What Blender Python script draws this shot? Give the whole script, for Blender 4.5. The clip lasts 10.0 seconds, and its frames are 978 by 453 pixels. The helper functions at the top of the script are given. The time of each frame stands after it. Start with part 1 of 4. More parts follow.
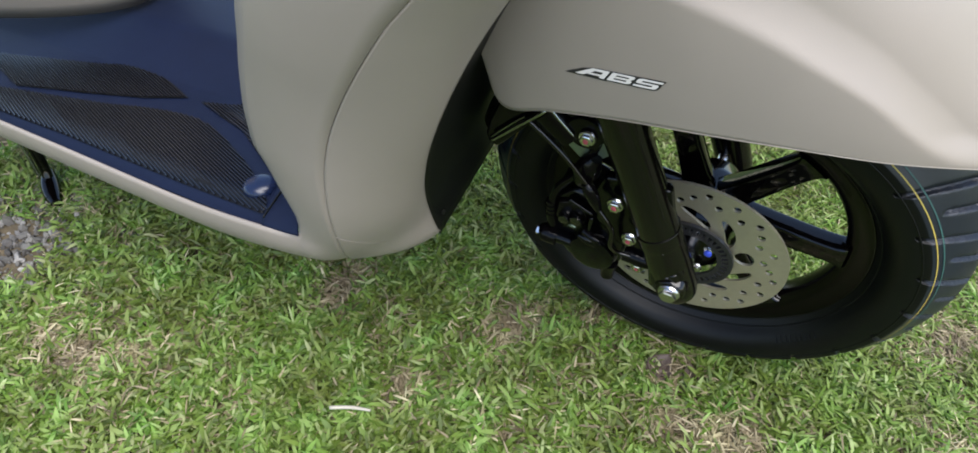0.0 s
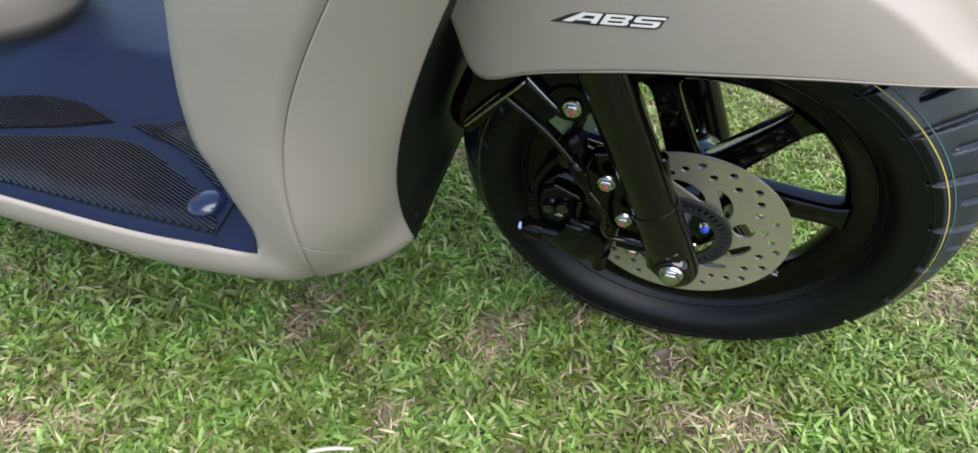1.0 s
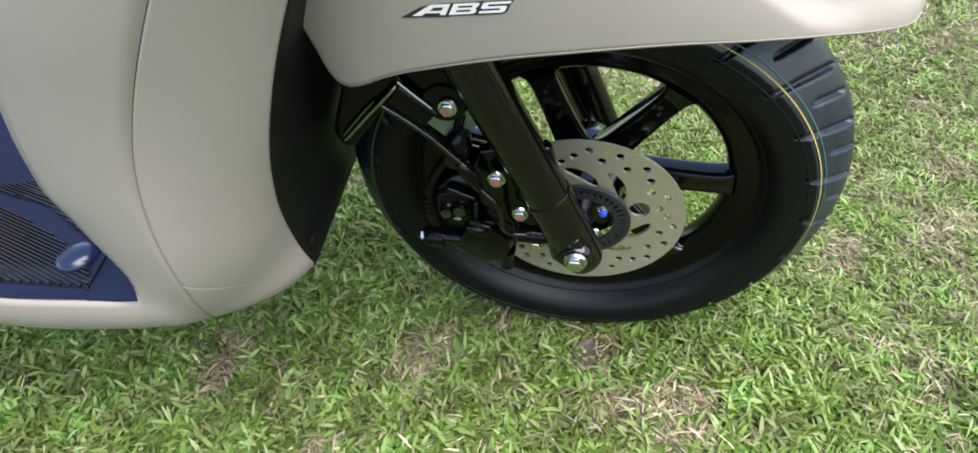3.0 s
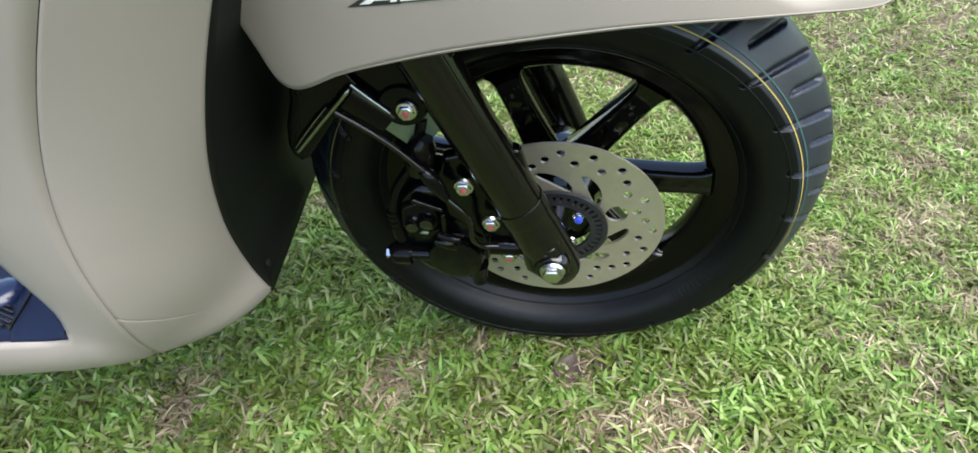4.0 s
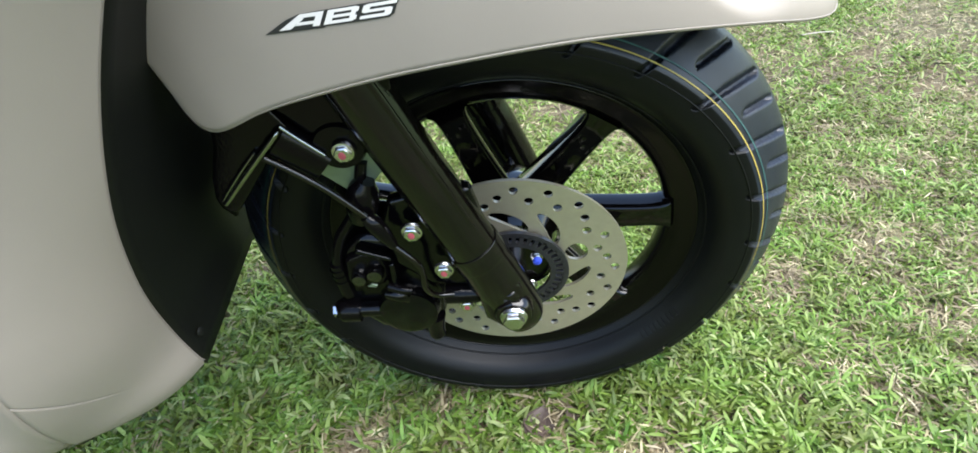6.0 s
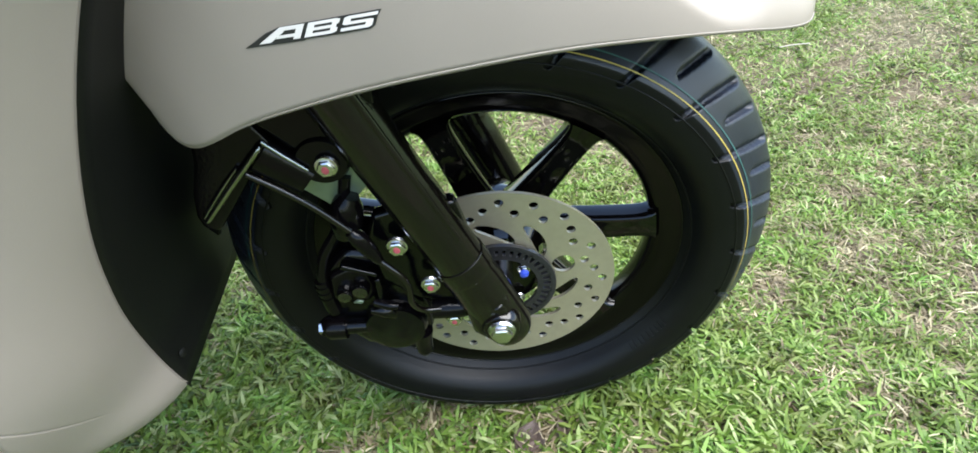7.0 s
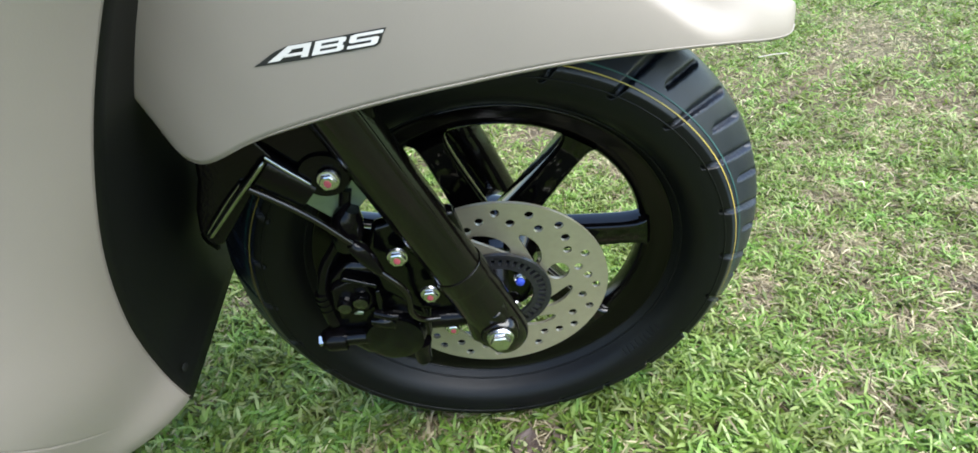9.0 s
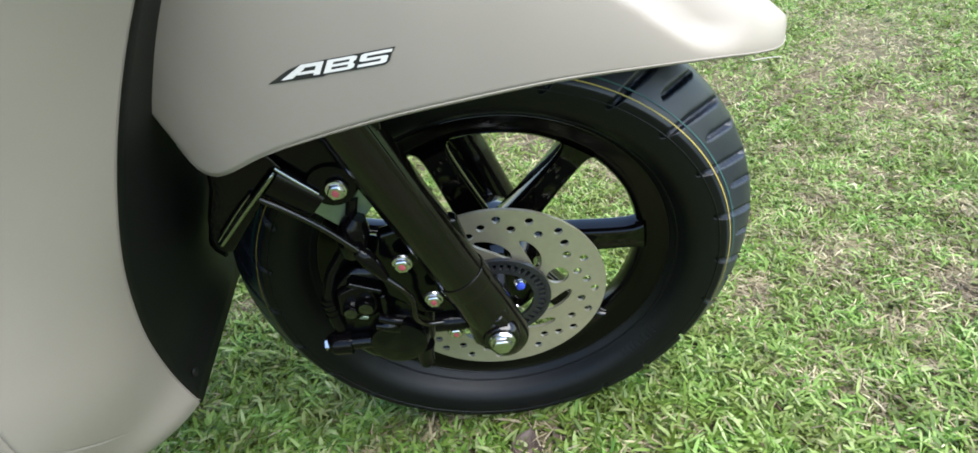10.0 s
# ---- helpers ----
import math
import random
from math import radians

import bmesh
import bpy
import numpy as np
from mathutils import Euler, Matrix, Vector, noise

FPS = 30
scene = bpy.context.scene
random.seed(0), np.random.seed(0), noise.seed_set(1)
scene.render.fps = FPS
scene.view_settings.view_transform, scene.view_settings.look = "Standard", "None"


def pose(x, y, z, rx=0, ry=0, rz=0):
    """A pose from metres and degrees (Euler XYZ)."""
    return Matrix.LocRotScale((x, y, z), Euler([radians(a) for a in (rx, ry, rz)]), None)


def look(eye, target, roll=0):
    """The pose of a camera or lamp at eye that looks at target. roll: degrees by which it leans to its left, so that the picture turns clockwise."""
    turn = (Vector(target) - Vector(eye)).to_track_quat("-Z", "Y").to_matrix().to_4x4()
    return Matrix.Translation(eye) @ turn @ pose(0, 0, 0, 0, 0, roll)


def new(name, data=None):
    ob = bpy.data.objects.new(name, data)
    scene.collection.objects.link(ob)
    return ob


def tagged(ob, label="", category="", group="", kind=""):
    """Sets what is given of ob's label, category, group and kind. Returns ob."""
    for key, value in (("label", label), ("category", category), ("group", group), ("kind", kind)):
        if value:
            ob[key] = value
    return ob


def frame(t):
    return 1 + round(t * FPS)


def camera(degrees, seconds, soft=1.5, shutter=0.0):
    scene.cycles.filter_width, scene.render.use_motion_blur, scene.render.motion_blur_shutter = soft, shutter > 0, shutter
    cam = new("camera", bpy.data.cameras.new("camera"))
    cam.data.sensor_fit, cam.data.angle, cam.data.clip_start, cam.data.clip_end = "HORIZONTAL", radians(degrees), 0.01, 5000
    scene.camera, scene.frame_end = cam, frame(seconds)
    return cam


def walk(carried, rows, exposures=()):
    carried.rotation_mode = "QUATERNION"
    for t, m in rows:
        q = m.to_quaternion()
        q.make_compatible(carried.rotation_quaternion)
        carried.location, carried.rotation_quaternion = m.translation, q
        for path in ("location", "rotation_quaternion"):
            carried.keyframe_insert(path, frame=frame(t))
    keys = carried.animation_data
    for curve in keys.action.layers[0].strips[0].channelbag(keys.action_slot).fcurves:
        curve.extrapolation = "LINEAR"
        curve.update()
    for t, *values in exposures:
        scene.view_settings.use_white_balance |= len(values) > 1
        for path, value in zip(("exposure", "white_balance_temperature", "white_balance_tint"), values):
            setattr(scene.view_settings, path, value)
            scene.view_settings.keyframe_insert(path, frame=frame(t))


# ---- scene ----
cam = camera(74.76, 10.0, soft=1.6)
# seconds, eye, turn of the camera in degrees
PATH = [
    (0.0, 0.0593, -0.5628, 0.7673, 47.216, 1.934, 27.887),
    (0.5, 0.0287, -0.5527, 0.7319, 48.708, 2.823, 24.202),
    (1.0, 0.0190, -0.5545, 0.6999, 49.636, 3.668, 20.652),
    (1.5, 0.0290, -0.5538, 0.6920, 50.029, 4.392, 17.898),
    (2.0, 0.0454, -0.5577, 0.6961, 50.301, 5.167, 15.019),
    (2.5, 0.0535, -0.5553, 0.6921, 50.421, 5.720, 12.848),
    (4.0, 0.0472, -0.5236, 0.6459, 52.333, 6.942, 7.277),
    (4.5, 0.0472, -0.5088, 0.6370, 53.619, 7.252, 5.590),
    (5.0, 0.0461, -0.4999, 0.6344, 54.975, 7.603, 4.000),
    (5.5, 0.0448, -0.4988, 0.6226, 55.864, 7.831, 2.836),
    (7.0, 0.0442, -0.4979, 0.6095, 57.924, 8.332, 0.119),
    (7.5, 0.0431, -0.5001, 0.6101, 58.181, 8.422, -0.415),
    (8.0, 0.0412, -0.5020, 0.6117, 58.450, 8.494, -0.931),
    (8.5, 0.0385, -0.5056, 0.6141, 58.650, 8.580, -1.306),
    (9.0, 0.0347, -0.5095, 0.6155, 58.773, 8.597, -1.643),
    (9.5, 0.0331, -0.5125, 0.6195, 58.782, 8.620, -1.885),
    (10.0, 0.0312, -0.5202, 0.6284, 58.788, 8.646, -2.111),
]
SIZE = 0.915
walk(cam, [(t, pose(x * SIZE, y * SIZE, z * SIZE, rx, ry, rz)) for t, x, y, z, rx, ry, rz in PATH], exposures=[(0.0, 1.73, 6600, 11), (0.5, 1.87, 6600, 11), (2.5, 2.22, 6600, 11), (5.0, 2.38, 6550, 10), (7.0, 2.47, 6450, 9), (10.0, 2.38, 6450, 8)])

# ---- light ----
world = bpy.data.worlds.new("sky")
scene.world = world
world.use_nodes = True
wn = world.node_tree
sky = wn.nodes.new("ShaderNodeTexSky")
sky.sky_type, sky.sun_disc = "NISHITA", False
sky.sun_elevation, sky.sun_rotation = radians(59), radians(119)
wn.links.new(sky.outputs[0], wn.nodes["Background"].inputs[0])
wn.nodes["Background"].inputs[1].default_value = 0.114
sun = new("sun", bpy.data.lights.new("sun", "SUN"))
sun.data.energy, sun.data.angle, sun.data.color = 2.35, radians(66), (1.0, 0.985, 0.955)
sun.matrix_world = look((0.60, -0.34, 1.15), (0, 0, 0))


# ---- materials ----
def material(name, colour, rough=0.5, metal=0.0, scale=60.0, vary=0.12, bump=0.0, bump_scale=300.0, coat=0.0, spec=0.5):
    """A surface with blotches at two scales and a fine relief."""
    m = bpy.data.materials.new(name)
    m.use_nodes = True
    nt = m.node_tree
    b = nt.nodes["Principled BSDF"]
    co = nt.nodes.new("ShaderNodeTexCoord")
    n1, n2 = nt.nodes.new("ShaderNodeTexNoise"), nt.nodes.new("ShaderNodeTexNoise")
    n1.inputs["Scale"].default_value, n1.inputs["Detail"].default_value = scale, 6
    n2.inputs["Scale"].default_value, n2.inputs["Detail"].default_value = scale / 9, 3
    add = nt.nodes.new("ShaderNodeMath")
    add.operation = "ADD"
    for n, k in ((n1, 0), (n2, 1)):
        nt.links.new(co.outputs["Object"], n.inputs["Vector"])
        nt.links.new(n.outputs["Fac"], add.inputs[k])
    ramp = nt.nodes.new("ShaderNodeMapRange")
    ramp.inputs[1].default_value, ramp.inputs[2].default_value = 0.6, 1.4
    ramp.inputs[3].default_value, ramp.inputs[4].default_value = 1 - vary, 1 + vary
    nt.links.new(add.outputs[0], ramp.inputs[0])
    mul = nt.nodes.new("ShaderNodeVectorMath")
    mul.operation = "SCALE"
    mul.inputs[0].default_value = colour
    nt.links.new(ramp.outputs[0], mul.inputs["Scale"])
    out = mul.outputs[0]
    nt.links.new(out, b.inputs["Base Color"])
    b.inputs["Roughness"].default_value, b.inputs["Metallic"].default_value = rough, metal
    b.inputs["Coat Weight"].default_value, b.inputs["Coat Roughness"].default_value = coat, 0.12
    b.inputs["Specular IOR Level"].default_value = spec
    if bump:
        n3 = nt.nodes.new("ShaderNodeTexNoise")
        n3.inputs["Scale"].default_value, n3.inputs["Detail"].default_value = bump_scale, 4
        bp = nt.nodes.new("ShaderNodeBump")
        bp.inputs["Strength"].default_value, bp.inputs["Distance"].default_value = bump, 0.002
        nt.links.new(co.outputs["Object"], n3.inputs["Vector"])
        nt.links.new(n3.outputs["Fac"], bp.inputs["Height"])
        nt.links.new(bp.outputs[0], b.inputs["Normal"])
    return m


def leaf_material(name, stops, rough=0.62, through_light=0.42):
    """Blades whose colour runs along a ramp from blade to blade, and which let some light through."""
    m = bpy.data.materials.new(name)
    m.use_nodes = True
    nt = m.node_tree
    b = nt.nodes["Principled BSDF"]
    geo, ramp = nt.nodes.new("ShaderNodeNewGeometry"), nt.nodes.new("ShaderNodeValToRGB")
    nt.links.new(geo.outputs["Random Per Island"], ramp.inputs[0])
    els = ramp.color_ramp.elements
    while len(els) < len(stops):
        els.new(0.5)
    for e, (p, c) in zip(els, stops):
        e.position, e.color = p, (*c, 1)
    co, nz, hue = nt.nodes.new("ShaderNodeTexCoord"), nt.nodes.new("ShaderNodeTexNoise"), nt.nodes.new("ShaderNodeHueSaturation")
    nz.inputs["Scale"].default_value, nz.inputs["Detail"].default_value = 16, 3
    nt.links.new(co.outputs["Object"], nz.inputs["Vector"])
    for lo, hi, socket in ((0.472, 0.520, "Hue"), (0.62, 1.34, "Value")):
        mr = nt.nodes.new("ShaderNodeMapRange")
        mr.inputs[1].default_value, mr.inputs[2].default_value, mr.inputs[3].default_value, mr.inputs[4].default_value = 0.3, 0.7, lo, hi
        nt.links.new(nz.outputs["Fac"], mr.inputs[0])
        nt.links.new(mr.outputs[0], hue.inputs[socket])
    nt.links.new(ramp.outputs[0], hue.inputs["Color"])
    ramp = hue
    nt.links.new(ramp.outputs[0], b.inputs["Base Color"])
    b.inputs["Roughness"].default_value = rough
    tl, mix = nt.nodes.new("ShaderNodeBsdfTranslucent"), nt.nodes.new("ShaderNodeMixShader")
    nt.links.new(ramp.outputs[0], tl.inputs[0])
    mix.inputs[0].default_value = through_light
    nt.links.new(b.outputs[0], mix.inputs[1])
    nt.links.new(tl.outputs[0], mix.inputs[2])
    nt.links.new(mix.outputs[0], nt.nodes["Material Output"].inputs[0])
    return m


BEIGE = material("khaki_paint", (0.2040, 0.1780, 0.1530), rough=0.45, scale=25, vary=0.03, bump=0.03, bump_scale=900, coat=0.04, spec=0.32)
BLUE = material("navy_plastic", (0.0038, 0.0066, 0.0185), rough=0.50, scale=90, vary=0.15, bump=0.12, bump_scale=1500, spec=0.12)
PLUG = material("glossy_navy_plastic", (0.0045, 0.0085, 0.0270), rough=0.24, scale=90, vary=0.1, bump=0.04, bump_scale=900, spec=0.45)
MAT = material("ribbed_rubber", (0.0026, 0.0030, 0.0064), rough=0.27, scale=200, vary=0.2, bump=0.05, spec=0.58)
BLACKP = material("black_plastic", (0.0040, 0.0043, 0.0038), rough=0.5, scale=80, vary=0.2, bump=0.1, bump_scale=1200, spec=0.16)
DARK = material("black_cast_paint", (0.0017, 0.0014, 0.0017), rough=0.10, scale=80, vary=0.3, bump=0.10, bump_scale=500, spec=0.16)
CAST = material("black_enamel", (0.0009, 0.0009, 0.0012), rough=0.08, scale=80, vary=0.3, bump=0.10, bump_scale=420, spec=0.26)
GLOSS = material("black_gloss_paint", (0.0014, 0.0011, 0.0012), rough=0.05, scale=50, vary=0.15, bump=0.04, bump_scale=260, spec=0.34)
FORK = material("black_fork_paint", (0.0027, 0.0022, 0.0019), rough=0.11, scale=70, vary=0.15, bump=0.05, bump_scale=420, spec=0.42)
RIMBLACK = material("black_rim_paint", (0.0016, 0.0012, 0.0012), rough=0.16, scale=50, vary=0.15, bump=0.03, bump_scale=260, spec=0.21)
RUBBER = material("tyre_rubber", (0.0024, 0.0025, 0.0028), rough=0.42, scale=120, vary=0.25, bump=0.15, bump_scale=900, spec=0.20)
# tread rubber with the sky's bluish sheen mixed into its base colour
TREAD_SHEEN = material("tread_rubber_sky_sheen", (0.0060, 0.0082, 0.0140), rough=0.36, scale=90, vary=0.22, bump=0.12, bump_scale=1100, spec=0.42)
# zinc, its base colour tinted green for the grass it mirrors
ZINC = material("zinc_grass_tint", (0.1998, 0.2516, 0.1998), rough=0.42, metal=0.8, scale=200, vary=0.1)
STEEL = material("zinc_steel", (0.50, 0.50, 0.52), rough=0.22, metal=1.0, scale=300, vary=0.1)
CHROME = material("dark_bright_steel", (0.2516, 0.2664, 0.2516), rough=0.22, metal=1.0, scale=200, vary=0.15)
DISC = material("brushed_disc_steel", (0.385, 0.350, 0.262), rough=0.36, metal=0.7, scale=150, vary=0.08, bump=0.05, bump_scale=1500)
GLINT = material("wet_black_enamel", (0.0012, 0.0012, 0.0014), rough=0.06, scale=120, vary=0.2, bump=0.06, bump_scale=300, spec=1.0)
IRON = material("dark_ring_steel", (0.037, 0.037, 0.0407), rough=0.38, metal=0.6, scale=200, vary=0.2)
YELLOW = material("yellow_tyre_mark", (0.3024, 0.2304, 0.0432), rough=0.6, scale=300, vary=0.2)
TEAL = material("teal_tyre_mark", (0.0158, 0.0612, 0.054), rough=0.6, scale=300, vary=0.2)
RED = material("red_paint_mark", (0.26, 0.045, 0.06), rough=0.5, scale=900, vary=0.5)
BLUEMARK = material("blue_paint_mark", (0.03, 0.06, 0.42), rough=0.3, scale=600, vary=0.3)
WHITE = material("white_print", (0.5472, 0.5184, 0.504), rough=0.35, scale=100, vary=0.03)
INK = material("black_print", (0.012, 0.012, 0.014), rough=0.35, scale=100, vary=0.05)
SOIL = material("thatch_soil", (0.078, 0.060, 0.034), rough=0.95, scale=40, vary=0.6, bump=1.0, bump_scale=160)
# the soil turns to a mottled green lawn away from the scooter
nt = SOIL.node_tree
pos, far_, noise_, lawn, mix = [nt.nodes.new("ShaderNode" + k) for k in ("TexCoord", "MapRange", "TexNoise", "ValToRGB", "Mix")]
length = nt.nodes.new("ShaderNodeVectorMath")
length.operation, mix.data_type = "LENGTH", "RGBA"
nt.links.new(pos.outputs["Object"], length.inputs[0])
nt.links.new(length.outputs["Value"], far_.inputs[0])
far_.inputs[1].default_value, far_.inputs[2].default_value = 1.2, 3.0
noise_.inputs["Scale"].default_value, noise_.inputs["Detail"].default_value = 6, 8
nt.links.new(pos.outputs["Object"], noise_.inputs["Vector"])
for e, (p, c) in zip(lawn.color_ramp.elements, ((0.35, (0.05, 0.11, 0.018)), (0.7, (0.16, 0.20, 0.07)))):
    e.position, e.color = p, (*c, 1)
nt.links.new(noise_.outputs["Fac"], lawn.inputs[0])
bsdf = nt.nodes["Principled BSDF"]
nt.links.new(far_.outputs[0], mix.inputs[0])
nt.links.new(bsdf.inputs["Base Color"].links[0].from_socket, mix.inputs[6])
nt.links.new(lawn.outputs[0], mix.inputs[7])
nt.links.new(mix.outputs[2], bsdf.inputs["Base Color"])
GRASS = leaf_material("grass_leaf", [(0, (0.056, 0.099, 0.011)), (0.3, (0.102, 0.177, 0.021)), (0.62, (0.154, 0.241, 0.039)), (0.85, (0.210, 0.284, 0.077)), (1, (0.286, 0.323, 0.146))], rough=0.56)
STONE = leaf_material("grey_pebble", [(0, (0.045, 0.041, 0.036)), (0.4, (0.095, 0.090, 0.080)), (0.8, (0.160, 0.153, 0.140)), (1, (0.26, 0.25, 0.235))], rough=0.85, through_light=0.0)
STRAW = leaf_material("dry_straw", [(0, (0.105, 0.084, 0.042)), (0.45, (0.195, 0.166, 0.088)), (0.85, (0.308, 0.270, 0.158)), (1, (0.405, 0.368, 0.235))], rough=0.7, through_light=0.15)


# ---- building helpers ----
def ease(t):
    return t * t * (3 - 2 * t)


def curve_at(keys, t):
    """A smooth curve through rows (t, values...): cubic, with slopes taken from the neighbours."""
    ts = [k[0] for k in keys]
    if t <= ts[0]:
        return np.array(keys[0][1:], float)
    if t >= ts[-1]:
        return np.array(keys[-1][1:], float)
    i = max(k for k in range(len(ts) - 1) if ts[k] <= t)
    p = [np.array(k[1:], float) for k in keys]

    def slope(k):
        a, b = max(k - 1, 0), min(k + 1, len(ts) - 1)
        return (p[b] - p[a]) / (ts[b] - ts[a])
    h = ts[i + 1] - ts[i]
    u = (t - ts[i]) / h
    return ((2 * u**3 - 3 * u**2 + 1) * p[i] + (u**3 - 2 * u**2 + u) * h * slope(i)
            + (3 * u**2 - 2 * u**3) * p[i + 1] + (u**3 - u**2) * h * slope(i + 1))


def mesh_of(name, verts, faces, material_, smooth=True, m=None):
    me = bpy.data.meshes.new(name)
    me.from_pydata([tuple(v) for v in verts], [], faces)
    if m is not None:
        me.transform(m)
    me.materials.append(material_)
    me.polygons.foreach_set("use_smooth", [smooth] * len(me.polygons))
    me.update()
    return me


def add_part(name, me, parent, label="", bevel=0.0, thick=0.0, edge=False):
    ob = new(name, me)
    ob.parent = parent
    ob.matrix_parent_inverse = Matrix.Translation(-parent.location) if parent.type == "EMPTY" else Matrix()
    if thick:
        s = ob.modifiers.new("thickness", "SOLIDIFY")
        s.thickness, s.offset = thick, -1
    if bevel:
        b = ob.modifiers.new("edges", "BEVEL")
        b.width, b.segments, b.limit_method, b.angle_limit = bevel, 2, "ANGLE", radians(40)
        b.harden_normals = True
    elif edge:
        me.set_sharp_from_angle(angle=radians(40))
    return tagged(ob, label)


def part(name, bm, material_, parent, label="", m=None, smooth=True, bevel=0.0, edge=True):
    me = bpy.data.meshes.new(name)
    if m is not None:
        bm.transform(m)
    bm.normal_update()
    bm.to_mesh(me)
    bm.free()
    me.materials.append(material_)
    me.polygons.foreach_set("use_smooth", [smooth] * len(me.polygons))
    return add_part(name, me, parent, label, bevel=bevel, edge=edge and not bevel)


def grid(rows_):
    """Verts and faces of a sheet from rows of points of one length."""
    n = len(rows_[0])
    verts = [p for r in rows_ for p in r]
    faces = [(i * n + j, i * n + j + 1, (i + 1) * n + j + 1, (i + 1) * n + j) for i in range(len(rows_) - 1) for j in range(n - 1)]
    return verts, faces


def revolve(profile, n=96, closed=False):
    """A ring round the y axis from a profile of (radius, y)."""
    k = len(profile)
    verts = [(r * math.cos(2 * math.pi * i / n), y, r * math.sin(2 * math.pi * i / n)) for i in range(n) for r, y in profile]
    faces = [(i * k + j, i * k + (j + 1) % k, ((i + 1) % n) * k + (j + 1) % k, ((i + 1) % n) * k + j) for i in range(n) for j in range(k if closed else k - 1)]
    return verts, faces


def tube(points, radius, sides=10, closed_ends=True):
    """A round tube along a smooth line through the points; radius: one number or one for each point."""
    pts = [Vector(p) for p in points]
    rad = radius if isinstance(radius, (list, tuple)) else [radius] * len(pts)
    keys = [(i, *p, r) for i, (p, r) in enumerate(zip(pts, rad))]
    steps = 1 if len(pts) == 2 else 6
    line = [curve_at(keys, i / steps) for i in range((len(pts) - 1) * steps + 1)]
    bm = bmesh.new()
    rings = []
    side = None
    for i, q in enumerate(line):
        c = Vector(q[:3])
        d = (Vector(line[min(i + 1, len(line) - 1)][:3]) - Vector(line[max(i - 1, 0)][:3])).normalized()
        side = (side - d * side.dot(d)).normalized() if side else d.orthogonal().normalized()
        up = d.cross(side)
        rings.append([bm.verts.new(c + (side * math.cos(a) + up * math.sin(a)) * q[3]) for a in [2 * math.pi * k / sides for k in range(sides)]])
    for a, b in zip(rings, rings[1:]):
        for k in range(sides):
            bm.faces.new((a[k], a[(k + 1) % sides], b[(k + 1) % sides], b[k]))
    if closed_ends:
        bm.faces.new(rings[0][::-1])
        bm.faces.new(rings[-1])
    return bm


def plate(outline, y0, y1):
    """A flat plate with an outline of (x, z), from y0 to y1."""
    bm = bmesh.new()
    a = [bm.verts.new((x, y0, z)) for x, z in outline]
    b = [bm.verts.new((x, y1, z)) for x, z in outline]
    n = len(outline)
    bm.faces.new(a)
    bm.faces.new(b[::-1])
    for i in range(n):
        bm.faces.new((a[i], b[i], b[(i + 1) % n], a[(i + 1) % n]))
    bmesh.ops.recalc_face_normals(bm, faces=bm.faces)
    return bm


def lathe(profile, n=24, m=None):
    """A turned solid round the y axis, from (radius, y) rows, closed at both ends."""
    bm = bmesh.new()
    rings = [[bm.verts.new((r * math.cos(2 * math.pi * i / n), y, r * math.sin(2 * math.pi * i / n))) for i in range(n)] for r, y in profile]
    for a, b in zip(rings, rings[1:]):
        for i in range(n):
            bm.faces.new((a[i], b[i], b[(i + 1) % n], a[(i + 1) % n]))
    bm.faces.new(rings[0])
    bm.faces.new(rings[-1][::-1])
    bmesh.ops.recalc_face_normals(bm, faces=bm.faces)
    if m is not None:
        bm.transform(m)
    return bm


# ---- the ground ----
def lie(x, y):
    """Height of the soil: gentle waves."""
    return -0.022 + 0.008 * noise.noise(Vector((x * 2.1, y * 2.1, 0))) + 0.004 * noise.noise(Vector((x * 7, y * 7, 3)))


axis = sorted({round(v, 3) for v in [*np.arange(-4, 4.01, 0.08), *[s * d for d in (5, 7, 10, 16, 30, 60, 150, 400, 1200) for s in (-1, 1)]]})
v, f_ = grid([[(x, y, lie(x, y)) for x in axis] for y in axis])
ground = tagged(new("ground", mesh_of("ground", v, f_, SOIL)), "brown thatch and soil under patchy lawn grass", "ground", kind="structure")

rng = np.random.default_rng(5)
DRY = [(0.10, -0.06, 0.07), (0.03, -0.067, 0.045), (0.14, -0.10, 0.06), (0.02, 0.02, 0.035), (-0.23, -0.004, 0.04), (-0.39, -0.08, 0.03), (-0.402, -0.142, 0.032),
       (-0.287, -0.176, 0.04), (-0.516, -0.28, 0.035), (-0.525, -0.07, 0.05), (-0.634, -0.219, 0.045), (-0.11, 0.06, 0.03), (0.203, 0.0, 0.03), (0.315, 0.197, 0.03),
       (0.36, 0.26, 0.04), (0.637, 0.207, 0.04), (1.044, 1.197, 0.12), (1.087, 1.45, 0.09), (-0.78, -0.36, 0.04)]
DRY += [(rng.uniform(-0.9, 0.9), rng.uniform(-0.45, 0.7), rng.uniform(0.012, 0.028)) for _ in range(22)]
# small hollows where dark soil shows between the leaves
WORN = [(-0.78, -0.118, 0.034), (-0.512, -0.067, 0.026), (-0.855, -0.085, 0.03), (0.015, 0.022, 0.022), (-0.338, 0.074, 0.022), (0.305, 0.01, 0.018), (-0.233, -0.024, 0.016), (-0.92, -0.19, 0.03), (-0.54, -0.146, 0.02), (-0.37, 0.148, 0.02)]
